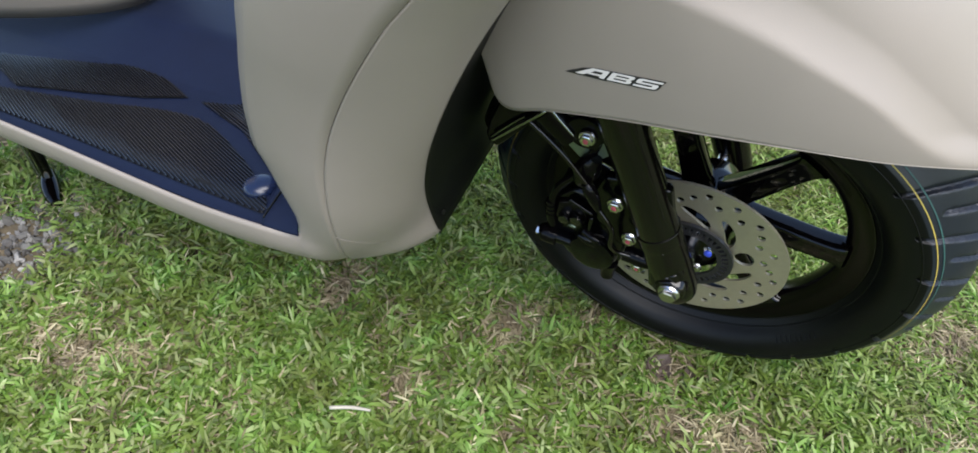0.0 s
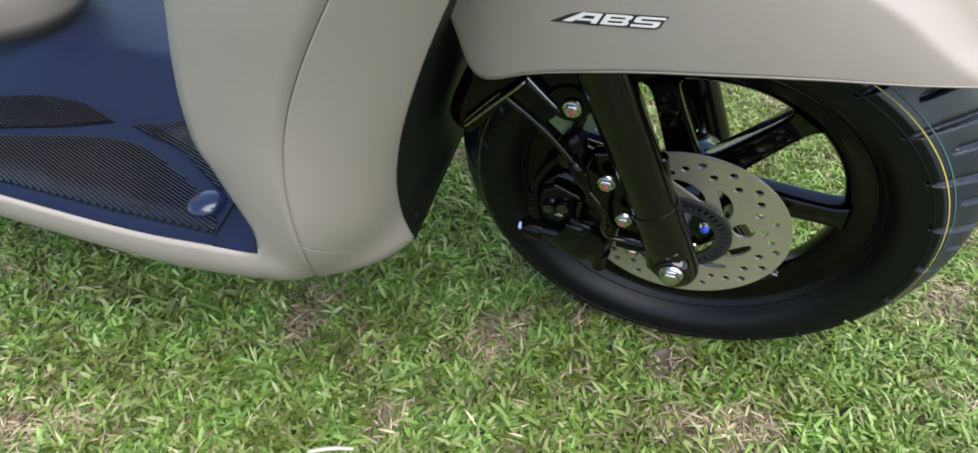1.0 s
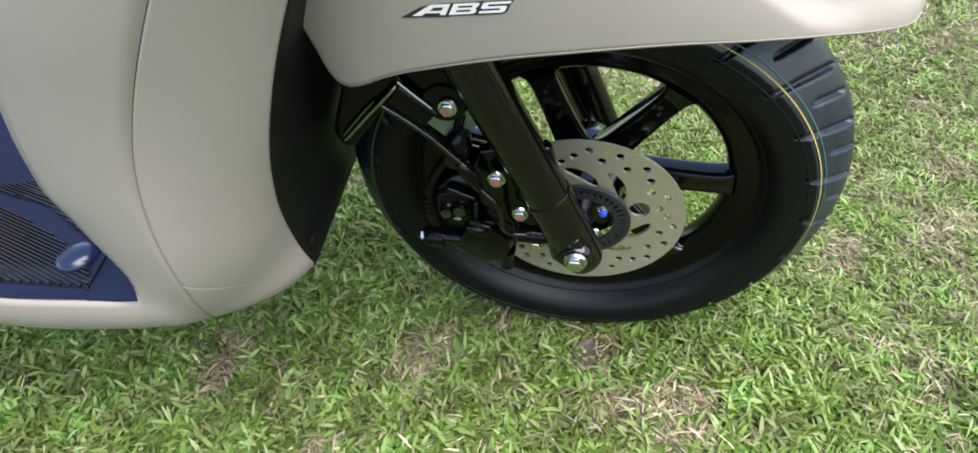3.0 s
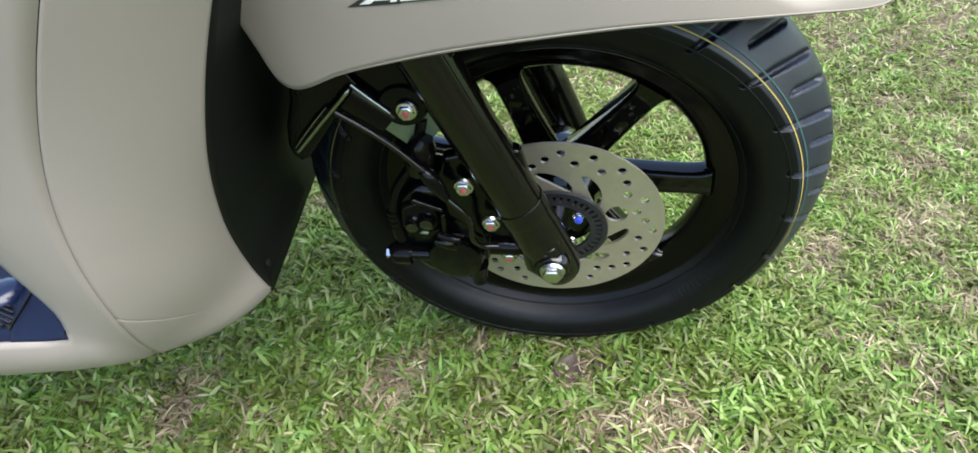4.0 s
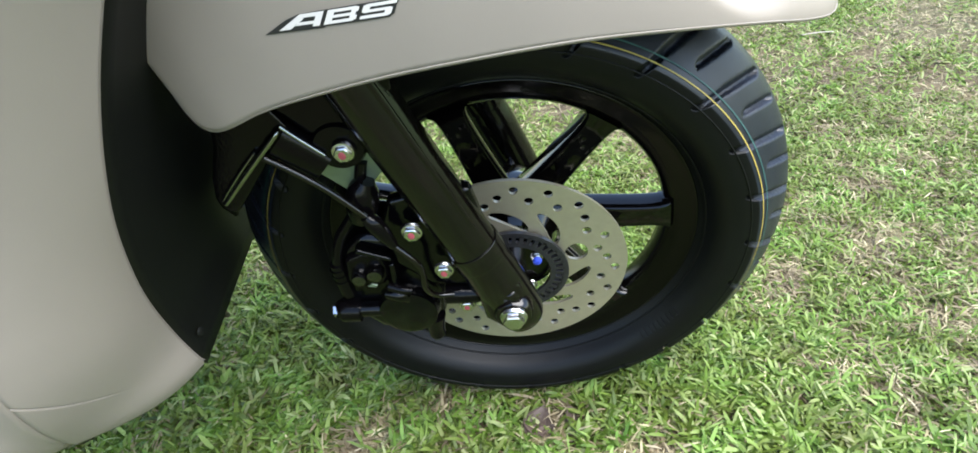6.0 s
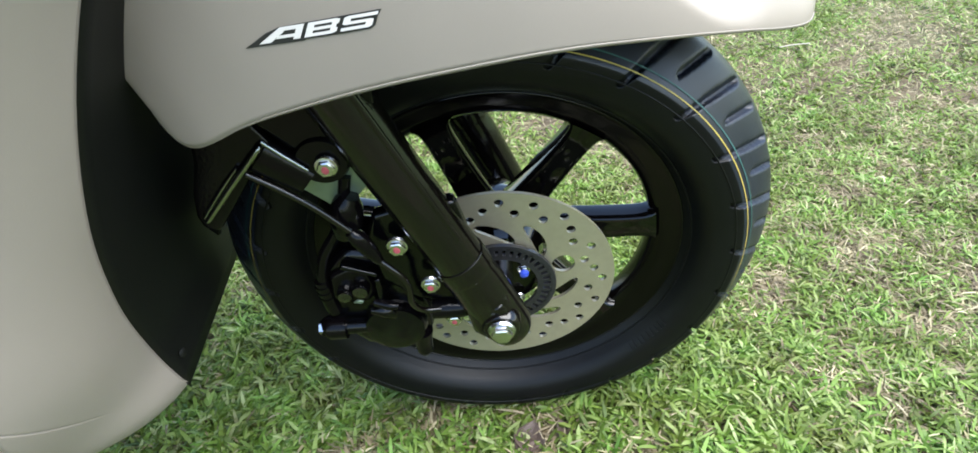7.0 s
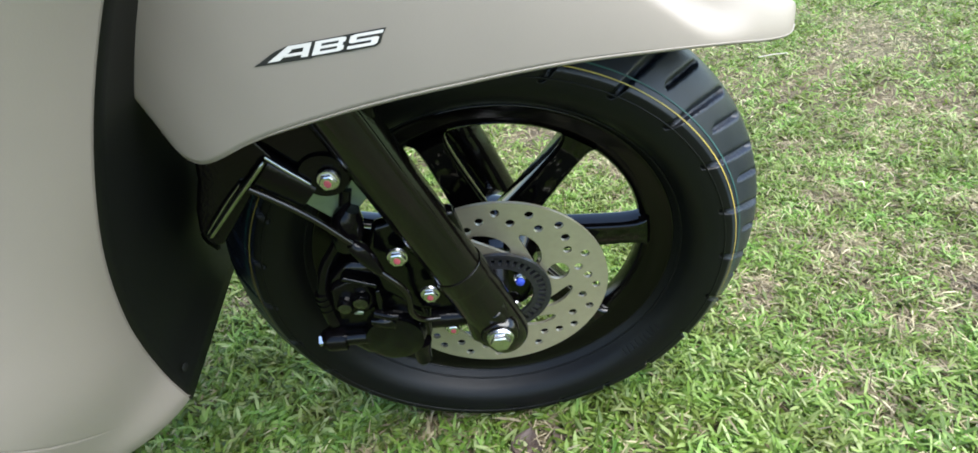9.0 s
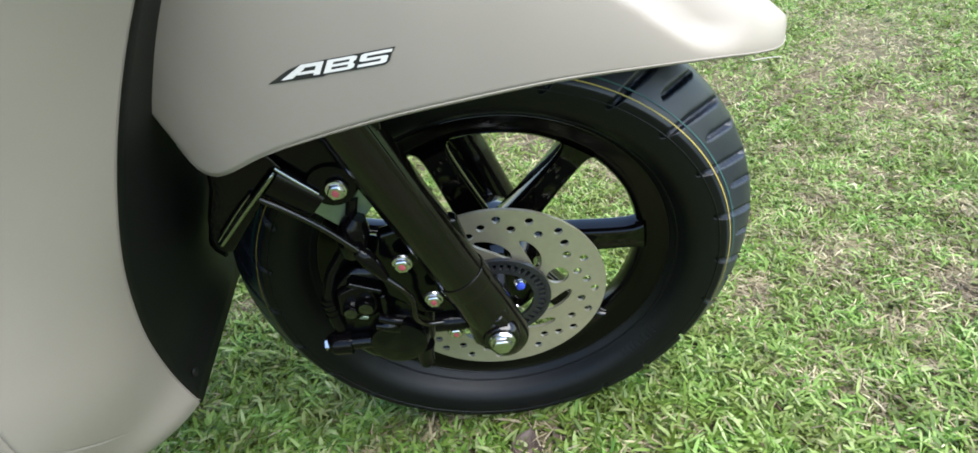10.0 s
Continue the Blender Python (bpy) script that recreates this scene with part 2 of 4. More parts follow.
GRAVEL = (-1.13, -0.27, 0.2)


def dryness(x, y):
    d = 0.212 + 0.34 * np.clip((y + 0.8 * x - 0.52) / 0.25, 0, 1) + 0.09 * np.clip((-x - 0.4) / 0.4, 0, 1) - 0.22 * np.exp(-((x - 0.13) ** 2 + (y - 0.42) ** 2) / 0.055) - 0.10 * np.exp(-((x - 0.36) ** 2 / 0.05 + (y - 0.08) ** 2 / 0.028)) + 0.62 * np.array([0.7 * noise.noise(Vector((a * 3.2, b * 3.2, 9))) + max(0.0, noise.noise(Vector((a * 11, b * 11, 4)))) + 0.5 * noise.noise(Vector((a * 24, b * 24, 2))) for a, b in zip(x, y)])
    for cx, cy, r in DRY:
        d += 0.6 * np.exp(-((x - cx) ** 2 + (y - cy) ** 2) / (r * r))
    return d


def blades(name, count, box, length, width, material_, keep, flat, low, label, tufted=0.0):
    """Leaves of grass as one mesh: each is a folded strip of four faces that bends over."""
    x0, x1, y0, y1 = box
    x, y = rng.uniform(x0, x1, count), rng.uniform(y0, y1, count)
    az = rng.uniform(0, 2 * math.pi, count)
    # most leaves stand in tufts and spread from their middle
    tufts = max(1, count // 9)
    tx, ty, own = rng.uniform(x0, x1, tufts), rng.uniform(y0, y1, tufts), rng.integers(0, tufts, count)
    in_tuft = rng.uniform(0, 1, count) < tufted
    off = rng.uniform(0.001, 0.006, count)
    x = np.where(in_tuft, tx[own] + off * np.cos(az), x)
    y = np.where(in_tuft, ty[own] + off * np.sin(az), y)
    ok = keep(x, y)
    for wx, wy, wr in WORN:
        ok &= rng.uniform(0, 1, count) > 0.88 * np.exp(-((x - wx) ** 2 + (y - wy) ** 2) / (wr * wr))
    gx, gy, gr = GRAVEL
    ok &= ((x - gx) ** 2 + (y - gy) ** 2) > gr * gr * rng.uniform(0.15, 1.0, count)
    x, y, az = x[ok], y[ok], az[ok]
    n = len(x)
    z = np.array([lie(a, b) for a, b in zip(x, y)]) + rng.uniform(*low, n)
    # leaves grow longer by the scooter than on the worn lawn beyond
    lush = 1.2 - 0.34 * np.clip((y + 0.5 * x - 0.05) / 0.35, 0, 1)
    ln, wd = rng.uniform(*length, n) * lush, rng.uniform(*width, n) * (lush + 0.30 * np.clip((0.02 - y - 0.5 * x) / 0.2, 0, 1))
    el = rng.uniform(*flat, n)
    dx, dy = np.cos(az), np.sin(az)
    px, py = -dy, dx
    twist = rng.normal(0, 0.5, n)
    verts = np.empty((n, 7, 3))
    t = [0.0, 0.35, 0.7, 1.0]
    w = [0.55, 1.0, 0.8, 0.0]
    cx, cy, cz, e = x.copy(), y.copy(), z.copy(), el.copy()
    k = 0
    for i in range(4):
        if i:
            s = ln * (t[i] - t[i - 1])
            cx, cy, cz = cx + dx * s * np.cos(e), cy + dy * s * np.cos(e), cz + s * np.sin(e)
            e = e - rng.uniform(0.02, 0.38, n)
        if i < 3:
            h = wd * w[i] / 2
            ct, st = np.cos(twist), np.sin(twist)
            for sgn in (-1, 1):
                verts[:, k, 0], verts[:, k, 1], verts[:, k, 2] = cx + sgn * px * h * ct, cy + sgn * py * h * ct, cz + sgn * h * st
                k += 1
        else:
            verts[:, k, 0], verts[:, k, 1], verts[:, k, 2] = cx, cy, cz
    base = (np.arange(n) * 7)[:, None]
    quads = np.concatenate([base + np.array([[0, 1, 3, 2]]), base + np.array([[2, 3, 5, 4]])])
    tris = base + np.array([[4, 5, 6]])
    me = bpy.data.meshes.new(name)
    me.vertices.add(n * 7)
    me.vertices.foreach_set("co", verts.ravel())
    loops = np.concatenate([quads.ravel(), tris.ravel()])
    me.loops.add(len(loops))
    me.loops.foreach_set("vertex_index", loops.astype(np.int32))
    starts = np.concatenate([np.arange(len(quads)) * 4, len(quads) * 4 + np.arange(len(tris)) * 3])
    me.polygons.add(len(starts))
    me.polygons.foreach_set("loop_start", starts.astype(np.int32))
    me.update(calc_edges=True)
    me.polygons.foreach_set("use_smooth", [True] * len(me.polygons))
    me.materials.append(material_)
    return tagged(new(name, me), label, "grass", kind="stuff")


NEAR, FAR = (-1.4, 0.95, -0.58, 0.8), (-1.3, 1.9, 0.8, 1.9)
SOUTH, NORTH = (-2.6, 3.0, -2.6, -0.58), (-2.6, 3.0, 1.9, 3.4)
EAST, WEST = (0.95, 2.0, -0.58, 0.8), (-2.6, -1.4, -0.58, 1.9)
green = lambda x, y: rng.uniform(0, 1, len(x)) > np.clip(1.25 * dryness(x, y) - 0.25, 0.0, 0.93)
brown = lambda x, y: rng.uniform(0, 1, len(x)) < np.clip(1.15 * dryness(x, y), 0.10, 1)
# box, green and dry counts, length, widths
for box, n, dry, length_, wide, thin in ((NEAR, 335000, 150000, (0.008, 0.026), (0.0020, 0.0046), (0.0009, 0.0026)), (FAR, 130000, 60000, (0.010, 0.030), (0.0029, 0.0060), (0.0014, 0.0034)),
                                         (EAST, 42000, 18000, (0.010, 0.032), (0.003, 0.0066), (0.0015, 0.0036)), (WEST, 16000, 8000, (0.014, 0.04), (0.005, 0.010), (0.0025, 0.005)),
                                         (SOUTH, 16000, 5000, (0.02, 0.05), (0.008, 0.014), (0.003, 0.006)), (NORTH, 14000, 4000, (0.02, 0.05), (0.008, 0.014), (0.003, 0.006))):
    blades("grass", n, box, length_, wide, GRASS, green, (0.0, 0.95), (0, 0.016), "short broad-leaved green lawn grass in soft light", 0.65)
    blades("dry_grass", dry, box, length_, thin, STRAW, brown, (-0.1, 0.7), (0, 0.016), "tan dead grass blades matted among the green lawn")

# matted dead blades where the lawn is bare
bare = lambda x, y: rng.uniform(0.55, 1.0, len(x)) < dryness(x, y)
blades("dry_grass", 260000, (-1.0, 1.0, -0.6, 0.75), (0.014, 0.042), (0.0012, 0.0034), STRAW, bare, (-0.15, 0.35), (0.001, 0.012), "tan dead grass blades matted on bare patches of the lawn")


def pebbles(count):
    gx, gy, gr = GRAVEL
    bm = bmesh.new()
    bmesh.ops.create_icosphere(bm, subdivisions=1, radius=1)
    base = np.array([v_.co for v_ in bm.verts])
    faces = [[v_.index for v_ in f.verts] for f in bm.faces]
    bm.free()
    verts, fs = [], []
    for i in range(count):
        a, r = rng.uniform(0, 6.283), gr * 1.15 * math.sqrt(rng.uniform(0, 1))
        x, y = gx + 1.25 * r * math.cos(a), gy + r * math.sin(a)
        s = 0.0025 + 0.0095 * rng.uniform(0, 1) ** 2.6
        m3 = np.array(Euler(rng.uniform(0, 6, 3)).to_matrix())
        q = (base * rng.uniform(0.62, 1.25, (len(base), 1)) * s * np.array([1.2, 0.9, 0.6])) @ m3.T
        fs += [[k + len(verts) for k in f] for f in faces]
        verts += list(q + np.array([x, y, lie(x, y) + s * 0.4]))
    return tagged(new("gravel", mesh_of("gravel", verts, fs, STONE, smooth=False)), "grey pebbles bare of grass beside the lawn", "gravel", kind="stuff")


pebbles(2600)

STALK = material("bleached_stalk", (0.3024, 0.2808, 0.2304), rough=0.7, scale=80, vary=0.2)
LEAF = material("dead_brown_leaf", (0.0612, 0.0418, 0.0324), rough=0.7, scale=60, vary=0.5, bump=0.4)


def stalk(a, b, r):
    me = bpy.data.meshes.new("dry_stalk")
    mid = [(p + q) / 2 for p, q in zip(a, b)]
    bm = tube([a, (mid[0], mid[1] + 0.002, mid[2] + 0.001), b], [r, r, r * 0.7], 10)
    bm.to_mesh(me)
    bm.free()
    me.materials.append(STALK)
    me.polygons.foreach_set("use_smooth", [True] * len(me.polygons))
    return tagged(new("dry_stalk", me), "pale bleached grass stalk lying on the lawn", "stalk")


stalk((-0.373, -0.2615, 0.008), (-0.322, -0.239, 0.006), 0.0026)
stalk((0.724, 1.179, 0.010), (0.802, 1.176, 0.010), 0.0016)


def dead_leaf(x, y, size, turn, curl):
    """A shrivelled leaf: pointed, cupped along its middle and curled at the tip."""
    rows = []
    for t in np.linspace(0, 1, 10):
        w = size * 0.42 * math.sin(math.pi * t ** 0.8) + 0.0004
        rows.append([(size * (t - 0.5), w * k, lie(x, y) + 0.010 + curl * (t - 0.4) ** 2 + 0.35 * w * k * k) for k in np.linspace(-1, 1, 7)])
    v_, f = grid(rows)
    m = Matrix.Translation((x, y, 0)) @ Euler((0.1, 0, turn)).to_matrix().to_4x4()
    ob = new("dead_leaf", mesh_of("dead_leaf", v_, f, LEAF, m=m))
    sol_ = ob.modifiers.new("thickness", "SOLIDIFY")
    sol_.thickness = 0.0006
    return tagged(ob, "shrivelled dark brown leaf lying in the grass", "leaf", "dead leaves by the wheel")


for x, y, size, turn, curl in ((0.002, 0.014, 0.042, 1.2, 0.03), (-0.006, 0.004, 0.026, 2.6, 0.02), (0.010, 0.000, 0.022, 0.3, 0.03), (0.045, 0.018, 0.030, 2.1, 0.02)):
    dead_leaf(x, y, size, turn, curl)

# ---- the scooter ----
scooter = tagged(new("scooter"), "khaki and navy motor scooter with black wheels parked on the lawn", "scooter")
scooter.location = (-0.6 * SIZE, 0.03 * SIZE, 0)
AXLE, LEAN = 0.2371, 10.07
WM = Matrix.Translation((0, 0, AXLE)) @ Euler((radians(LEAN), 0, 0)).to_matrix().to_4x4()
YC = 0.066          # the wheel's middle plane beyond the brake disc
TYRE = [(0.0225, 0.1825), (0.033, 0.191), (0.044, 0.1975), (0.0515, 0.206), (0.0543, 0.216), (0.0548, 0.2240), (0.0544, 0.2318), (0.0532, 0.2350), (0.0498, 0.2390), (0.042, 0.2470), (0.028, 0.2606), (0.013, 0.2710), (0.0, 0.2746)]
TYRE_KEYS = [(i, a, r) for i, (a, r) in enumerate(TYRE)]


RIM = [(0.180, -0.016), (0.1855, -0.0205), (0.1858, -0.0235), (0.1840, -0.0252), (0.1818, -0.0242), (0.1795, -0.0224), (0.170, -0.0205), (0.1625, -0.0165),
       (0.1580, -0.0125), (0.156, -0.010), (0.1545, 0.0), (0.156, 0.010), (0.161, 0.016), (0.170, 0.021), (0.182, 0.023), (0.1855, 0.0235), (0.180, 0.016), (0.176, 0.0)]
v, f_ = revolve([(r, y + YC) for r, y in RIM], 144, True)
me = mesh_of("front_wheel", v, [q[::-1] for q in f_], RIMBLACK, m=WM)
me.set_sharp_from_angle(angle=radians(50))
wheel = add_part("front_wheel", me, scooter, "gloss black cast seven-spoke wheel")
for radius, at_y, r in ((0.1838, -0.0249, 0.0011),):
    v, f_ = revolve([(radius + r * math.cos(t), YC + at_y + r * math.sin(t)) for t in np.linspace(0, 2 * math.pi, 11)[:-1]], 180, True)
    add_part("rim_bead", mesh_of("rim_bead", v, f_, GLOSS, m=WM), wheel, "bright-edged bead of the rim")
part("hub", lathe([(0.020, 0.004), (0.034, 0.004), (0.036, 0.010), (0.044, 0.014), (0.042, 0.030), (0.045, 0.040), (0.045, 0.092), (0.042, 0.10), (0.03, 0.125), (0.02, 0.128)], 56), GLOSS, wheel, m=WM)
SPOKE = [(0.036, 0.0195, -0.004), (0.050, 0.0180, -0.005), (0.070, 0.0166, -0.008), (0.09, 0.0156, -0.011), (0.112, 0.0145, -0.014), (0.130, 0.0140, -0.0165), (0.142, 0.0141, -0.018), (0.150, 0.0147, -0.0188), (0.156, 0.0165, -0.0192), (0.160, 0.0200, -0.0195)]


def spoke(k):
    """A cast spoke: a flat near face with rounded edges, deep side walls, and a flared foot."""
    bm = bmesh.new()
    turn = Matrix.Rotation(-radians(1.5 + k * 360 / 7), 4, "Y")
    rings = []
    for r, w, yf in SPOKE:
        yb = yf + 0.022
        dip = 0.0004
        sec = [(-w, yf + 0.005), (-w * 0.95, yf + 0.0016), (-w * 0.82, yf), (-w * 0.66, yf + 0.0006), (-w * 0.5, yf + dip), (w * 0.5, yf + dip), (w * 0.66, yf + 0.0006), (w * 0.82, yf), (w * 0.95, yf + 0.0016), (w, yf + 0.005), (w * 1.06, yb - 0.003), (w * 0.95, yb), (-w * 0.75, yb), (-w * 0.84, yb - 0.003)]
        rings.append([bm.verts.new(turn @ Vector((math.sqrt(max(r * r - (z * z if r > 0.145 else 0), 0)), YC + y, z))) for z, y in sec])
    n = len(rings[0])
    for p, q in zip(rings, rings[1:]):
        for i in range(n):
            bm.faces.new((p[i], p[(i + 1) % n], q[(i + 1) % n], q[i]))
    bm.faces.new(rings[0])
    bm.faces.new(rings[-1])
    bmesh.ops.recalc_face_normals(bm, faces=bm.faces)
    return bm


for k in range(7):
    part("spoke", spoke(k), GLOSS, wheel, m=WM)
LONG, PITCH = 13.4, 15.0


def groove(theta, s):
    """Depth of the tread at an angle in degrees and a distance s across the tread from the near shoulder's end: long slots and, between them, short ones, with round ends."""
    depth = 0.0
    for start, stop, off, half in ((0.003, 0.066, 0.0, 0.0036), (0.032, 0.066, PITCH / 2 + 0.8, 0.0028)):
        d = (theta + 131.0 * s - LONG - off + PITCH / 2) % PITCH - PITCH / 2
        across = abs(d) * math.pi / 180 * 0.25
        gap = math.hypot(across, max(0.0, start - s, s - stop))
        half += 0.0006 * max(0.0, 1 - s / 0.03)
        depth = max(depth, 0.006 * min(1.0, max(0.0, (half - gap) / 0.0010)))
    return depth


def tyre():
    n, cols = 1200, []
    last = len(TYRE) - 1
    for u in np.concatenate([np.linspace(0, 4.6, 14), np.linspace(4.7, last, 40)]):
        a, r = curve_at(TYRE_KEYS, u)
        cols.append((a, r))
    half = len(cols)
    prof = [(-a, r) for a, r in cols] + [(a, r) for a, r in cols[::-1][1:]]
    run = np.concatenate([[0], np.cumsum([math.hypot(b[0] - a[0], b[1] - a[1]) for a, b in zip(prof, prof[1:])])])
    edge = run[[i for i, p in enumerate(prof) if p[1] > 0.2245][0]]
    end = run[-1]
    verts = np.empty((n, len(prof), 3))
    for i in range(n):
        th = 360 * i / n
        c, s_ = math.cos(radians(th)), math.sin(radians(th))
        for j, (a, r) in enumerate(prof):
            s = run[j] - edge
            d = groove(th, s) if j < half else groove(th + 7.5, end - run[j] - edge)
            verts[i, j] = ((r - d) * c, YC + a + (0 if j >= half else d * 0.3), (r - d) * s_)
    k = len(prof)
    faces = [(i * k + j, i * k + j + 1, ((i + 1) % n) * k + j + 1, ((i + 1) % n) * k + j) for i in range(n) for j in range(k - 1)]
    return verts.reshape(-1, 3), faces


tv, tf = tyre()
me = mesh_of("tyre", tv, tf, RUBBER, m=WM)
# faces inside the shoulder take the rubber coloured with the painted sheen
me.materials.append(TREAD_SHEEN)
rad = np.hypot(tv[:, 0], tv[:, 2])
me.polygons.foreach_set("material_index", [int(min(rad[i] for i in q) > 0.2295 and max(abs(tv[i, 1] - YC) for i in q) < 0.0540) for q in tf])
tyre_ob = add_part("tyre", me, wheel, "new black rubber tyre with slanted tread grooves")


def tyre_line(r0, r1, lift, material_, name):
    """A printed line round the near shoulder between two radii."""
    us = np.linspace(4.5, len(TYRE) - 1, 700)
    pts = [curve_at(TYRE_KEYS, u) for u in us]
    prof = [(r + lift, YC - a - lift) for a, r in pts if r0 <= r <= r1]
    v_, f = revolve(prof[::max(1, len(prof) // 4)], 360)
    add_part(name, mesh_of(name, v_, f, material_, m=WM), tyre_ob)


tyre_line(0.2369, 0.2379, 0.0004, YELLOW, "yellow_line")
tyre_line(0.2416, 0.2426, 0.0004, TEAL, "teal_line")


def moulded_ring(radius, a, r):
    """A fine raised line moulded round the near sidewall."""
    prof = [(radius + r * math.cos(t), YC - a + r * math.sin(t)) for t in np.linspace(0, 2 * math.pi, 9)[:-1]]
    v_, f = revolve(prof, 240, True)
    add_part("moulded_ring", mesh_of("moulded_ring", v_, f, RUBBER, m=WM), tyre_ob)


moulded_ring(0.1905, 0.0325, 0.0011)
moulded_ring(0.2265, 0.0546, 0.0008)
# raised marks on the sidewall, too worn to be read
for k in range(9):
    a = radians(-50 + 1.9 * k)
    m = WM @ Matrix.Rotation(-a, 4, "Y") @ Matrix.Translation((0.1995, YC - 0.0468, 0)) @ Euler((0, 0, radians(-50))).to_matrix().to_4x4()
    part("sidewall_mark", plate([(-0.0045, -0.0014), (0.0045, -0.0014), (0.0045, 0.0014 - 0.001 * (k % 2)), (-0.0045, 0.0014)], -0.0006, 0.0012), RUBBER, tyre_ob, m=m, smooth=False)


def brake_disc():
    """A drilled steel ring: cells with a round or long hole in each, and rims between them."""
    bm = bmesh.new()
    y0, y1 = 0.0, 0.0032

    def cell(t0, t1, r0, r1, hole, n=32, rh=0.0):
        tc, rc = (t0 + t1) / 2, (r0 + r1) / 2
        rh = rh or rc

        def at(t, r, y):
            return bm.verts.new((r * math.cos(t), y, r * math.sin(t)))
        outer, inner = [], []
        for i in range(n):
            a = 2 * math.pi * i / n
            cx, cy = math.cos(a), math.sin(a)
            k = 1 / max(abs(cx), abs(cy))
            outer.append((tc + k * cx * (t1 - t0) / 2, rc + k * cy * (r1 - r0) / 2))
            inner.append((tc + hole[0] * cx / rh + hole[2] * cy / rh, rh + hole[1] * cy))
        for y in (y0, y1):
            o = [at(*p, y) for p in outer]
            q = [at(*p, y) for p in inner]
            for i in range(n):
                bm.faces.new((o[i], o[(i + 1) % n], q[(i + 1) % n], q[i]))
        a = [at(*p, y0) for p in inner]
        b = [at(*p, y1) for p in inner]
        for i in range(n):
            bm.faces.new((a[i], b[i], b[(i + 1) % n], a[(i + 1) % n]))
    for k in range(40):
        t = radians(65.6 - 9 * k)
        cell(t - radians(4.5), t + radians(4.5), 0.0785, 0.110, (0.0043, 0.0043, 0), rh=(0.0990, 0.0870, 0.0990, 0.0915, 0.0835, 0.095, 0.0835, 0.0905, 0.0985, 0.0870)[k % 10])
    for k in range(10):
        t = radians(13 + 36 * k)
        cell(t - radians(18), t + radians(18), 0.046, 0.0785, (0.0108, 0.0110, 0) if k % 5 == 0 else (0.0106, 0.0128, 0.0155), 96, 0.0635 if k % 5 == 0 else 0.0622)
    for r in (0.110, 0.046):
        a = [[bm.verts.new((r * math.cos(t), y, r * math.sin(t))) for t in np.linspace(0, 2 * math.pi, 97)] for y in (y0, y1)]
        for i in range(96):
            bm.faces.new((a[0][i], a[0][i + 1], a[1][i + 1], a[1][i]))
    bmesh.ops.remove_doubles(bm, verts=bm.verts, dist=0.00002)
    bmesh.ops.recalc_face_normals(bm, faces=bm.faces)
    return bm


part("brake_disc", brake_disc(), DISC, wheel, "drilled bare-steel brake disc", m=WM)


def tone_ring():
    bm = bmesh.new()
    n = 40
    for k in range(n):
        t0, t1 = 2 * math.pi * k / n, 2 * math.pi * (k + 0.5) / n
        for r0, r1, ta, tb in ((0.040, 0.050, t0, t1), (0.048, 0.0535, t0, t0 + 2 * math.pi / n), (0.036, 0.041, t0, t0 + 2 * math.pi / n)):
            q = [bm.verts.new((r * math.cos(t), y, r * math.sin(t))) for y in (-0.007, -0.003) for r, t in ((r0, ta), (r1, ta), (r1, tb), (r0, tb))]
            for f in ((0, 1, 2, 3), (7, 6, 5, 4), (0, 4, 5, 1), (1, 5, 6, 2), (2, 6, 7, 3), (3, 7, 4, 0)):
                bm.faces.new([q[i] for i in f])
    bmesh.ops.recalc_face_normals(bm, faces=bm.faces)
    return bm


part("tone_ring", tone_ring(), IRON, wheel, "slotted dark steel speed sensor ring", m=WM, smooth=False)


def hex_bolt(name, at, size, parent, mark=True, material_=STEEL, tilt=None):
    """A flanged hexagon bolt head that points to -y of the wheel's frame."""
    m = WM @ Matrix.Translation(at) @ (tilt or Matrix())
    bm = lathe([(size * 0.95, 0.0), (size * 1.0, -size * 0.12), (size * 0.9, -size * 0.3), (size * 0.72, -size * 0.36)], 28)
    hexa = lathe([(size * 0.76, -size * 0.3), (size * 0.76, -size * 0.66), (size * 0.66, -size * 0.74)], 6)
    me = bpy.data.meshes.new("tmp")
    hexa.to_mesh(me)
    hexa.free()
    bm.from_mesh(me)
    bpy.data.meshes.remove(me)
    ob = part(name, bm, material_, parent, m=m, smooth=False)
    if mark:
        d = lathe([(size * 0.40, -size * 0.74), (size * 0.34, -size * 0.765)], 7)
        part("paint_mark", d, RED, ob, "dab of red paint on the bolt head", m=m @ Matrix.Diagonal((0.8, 1.0, 1.0, 1.0)))
    return ob


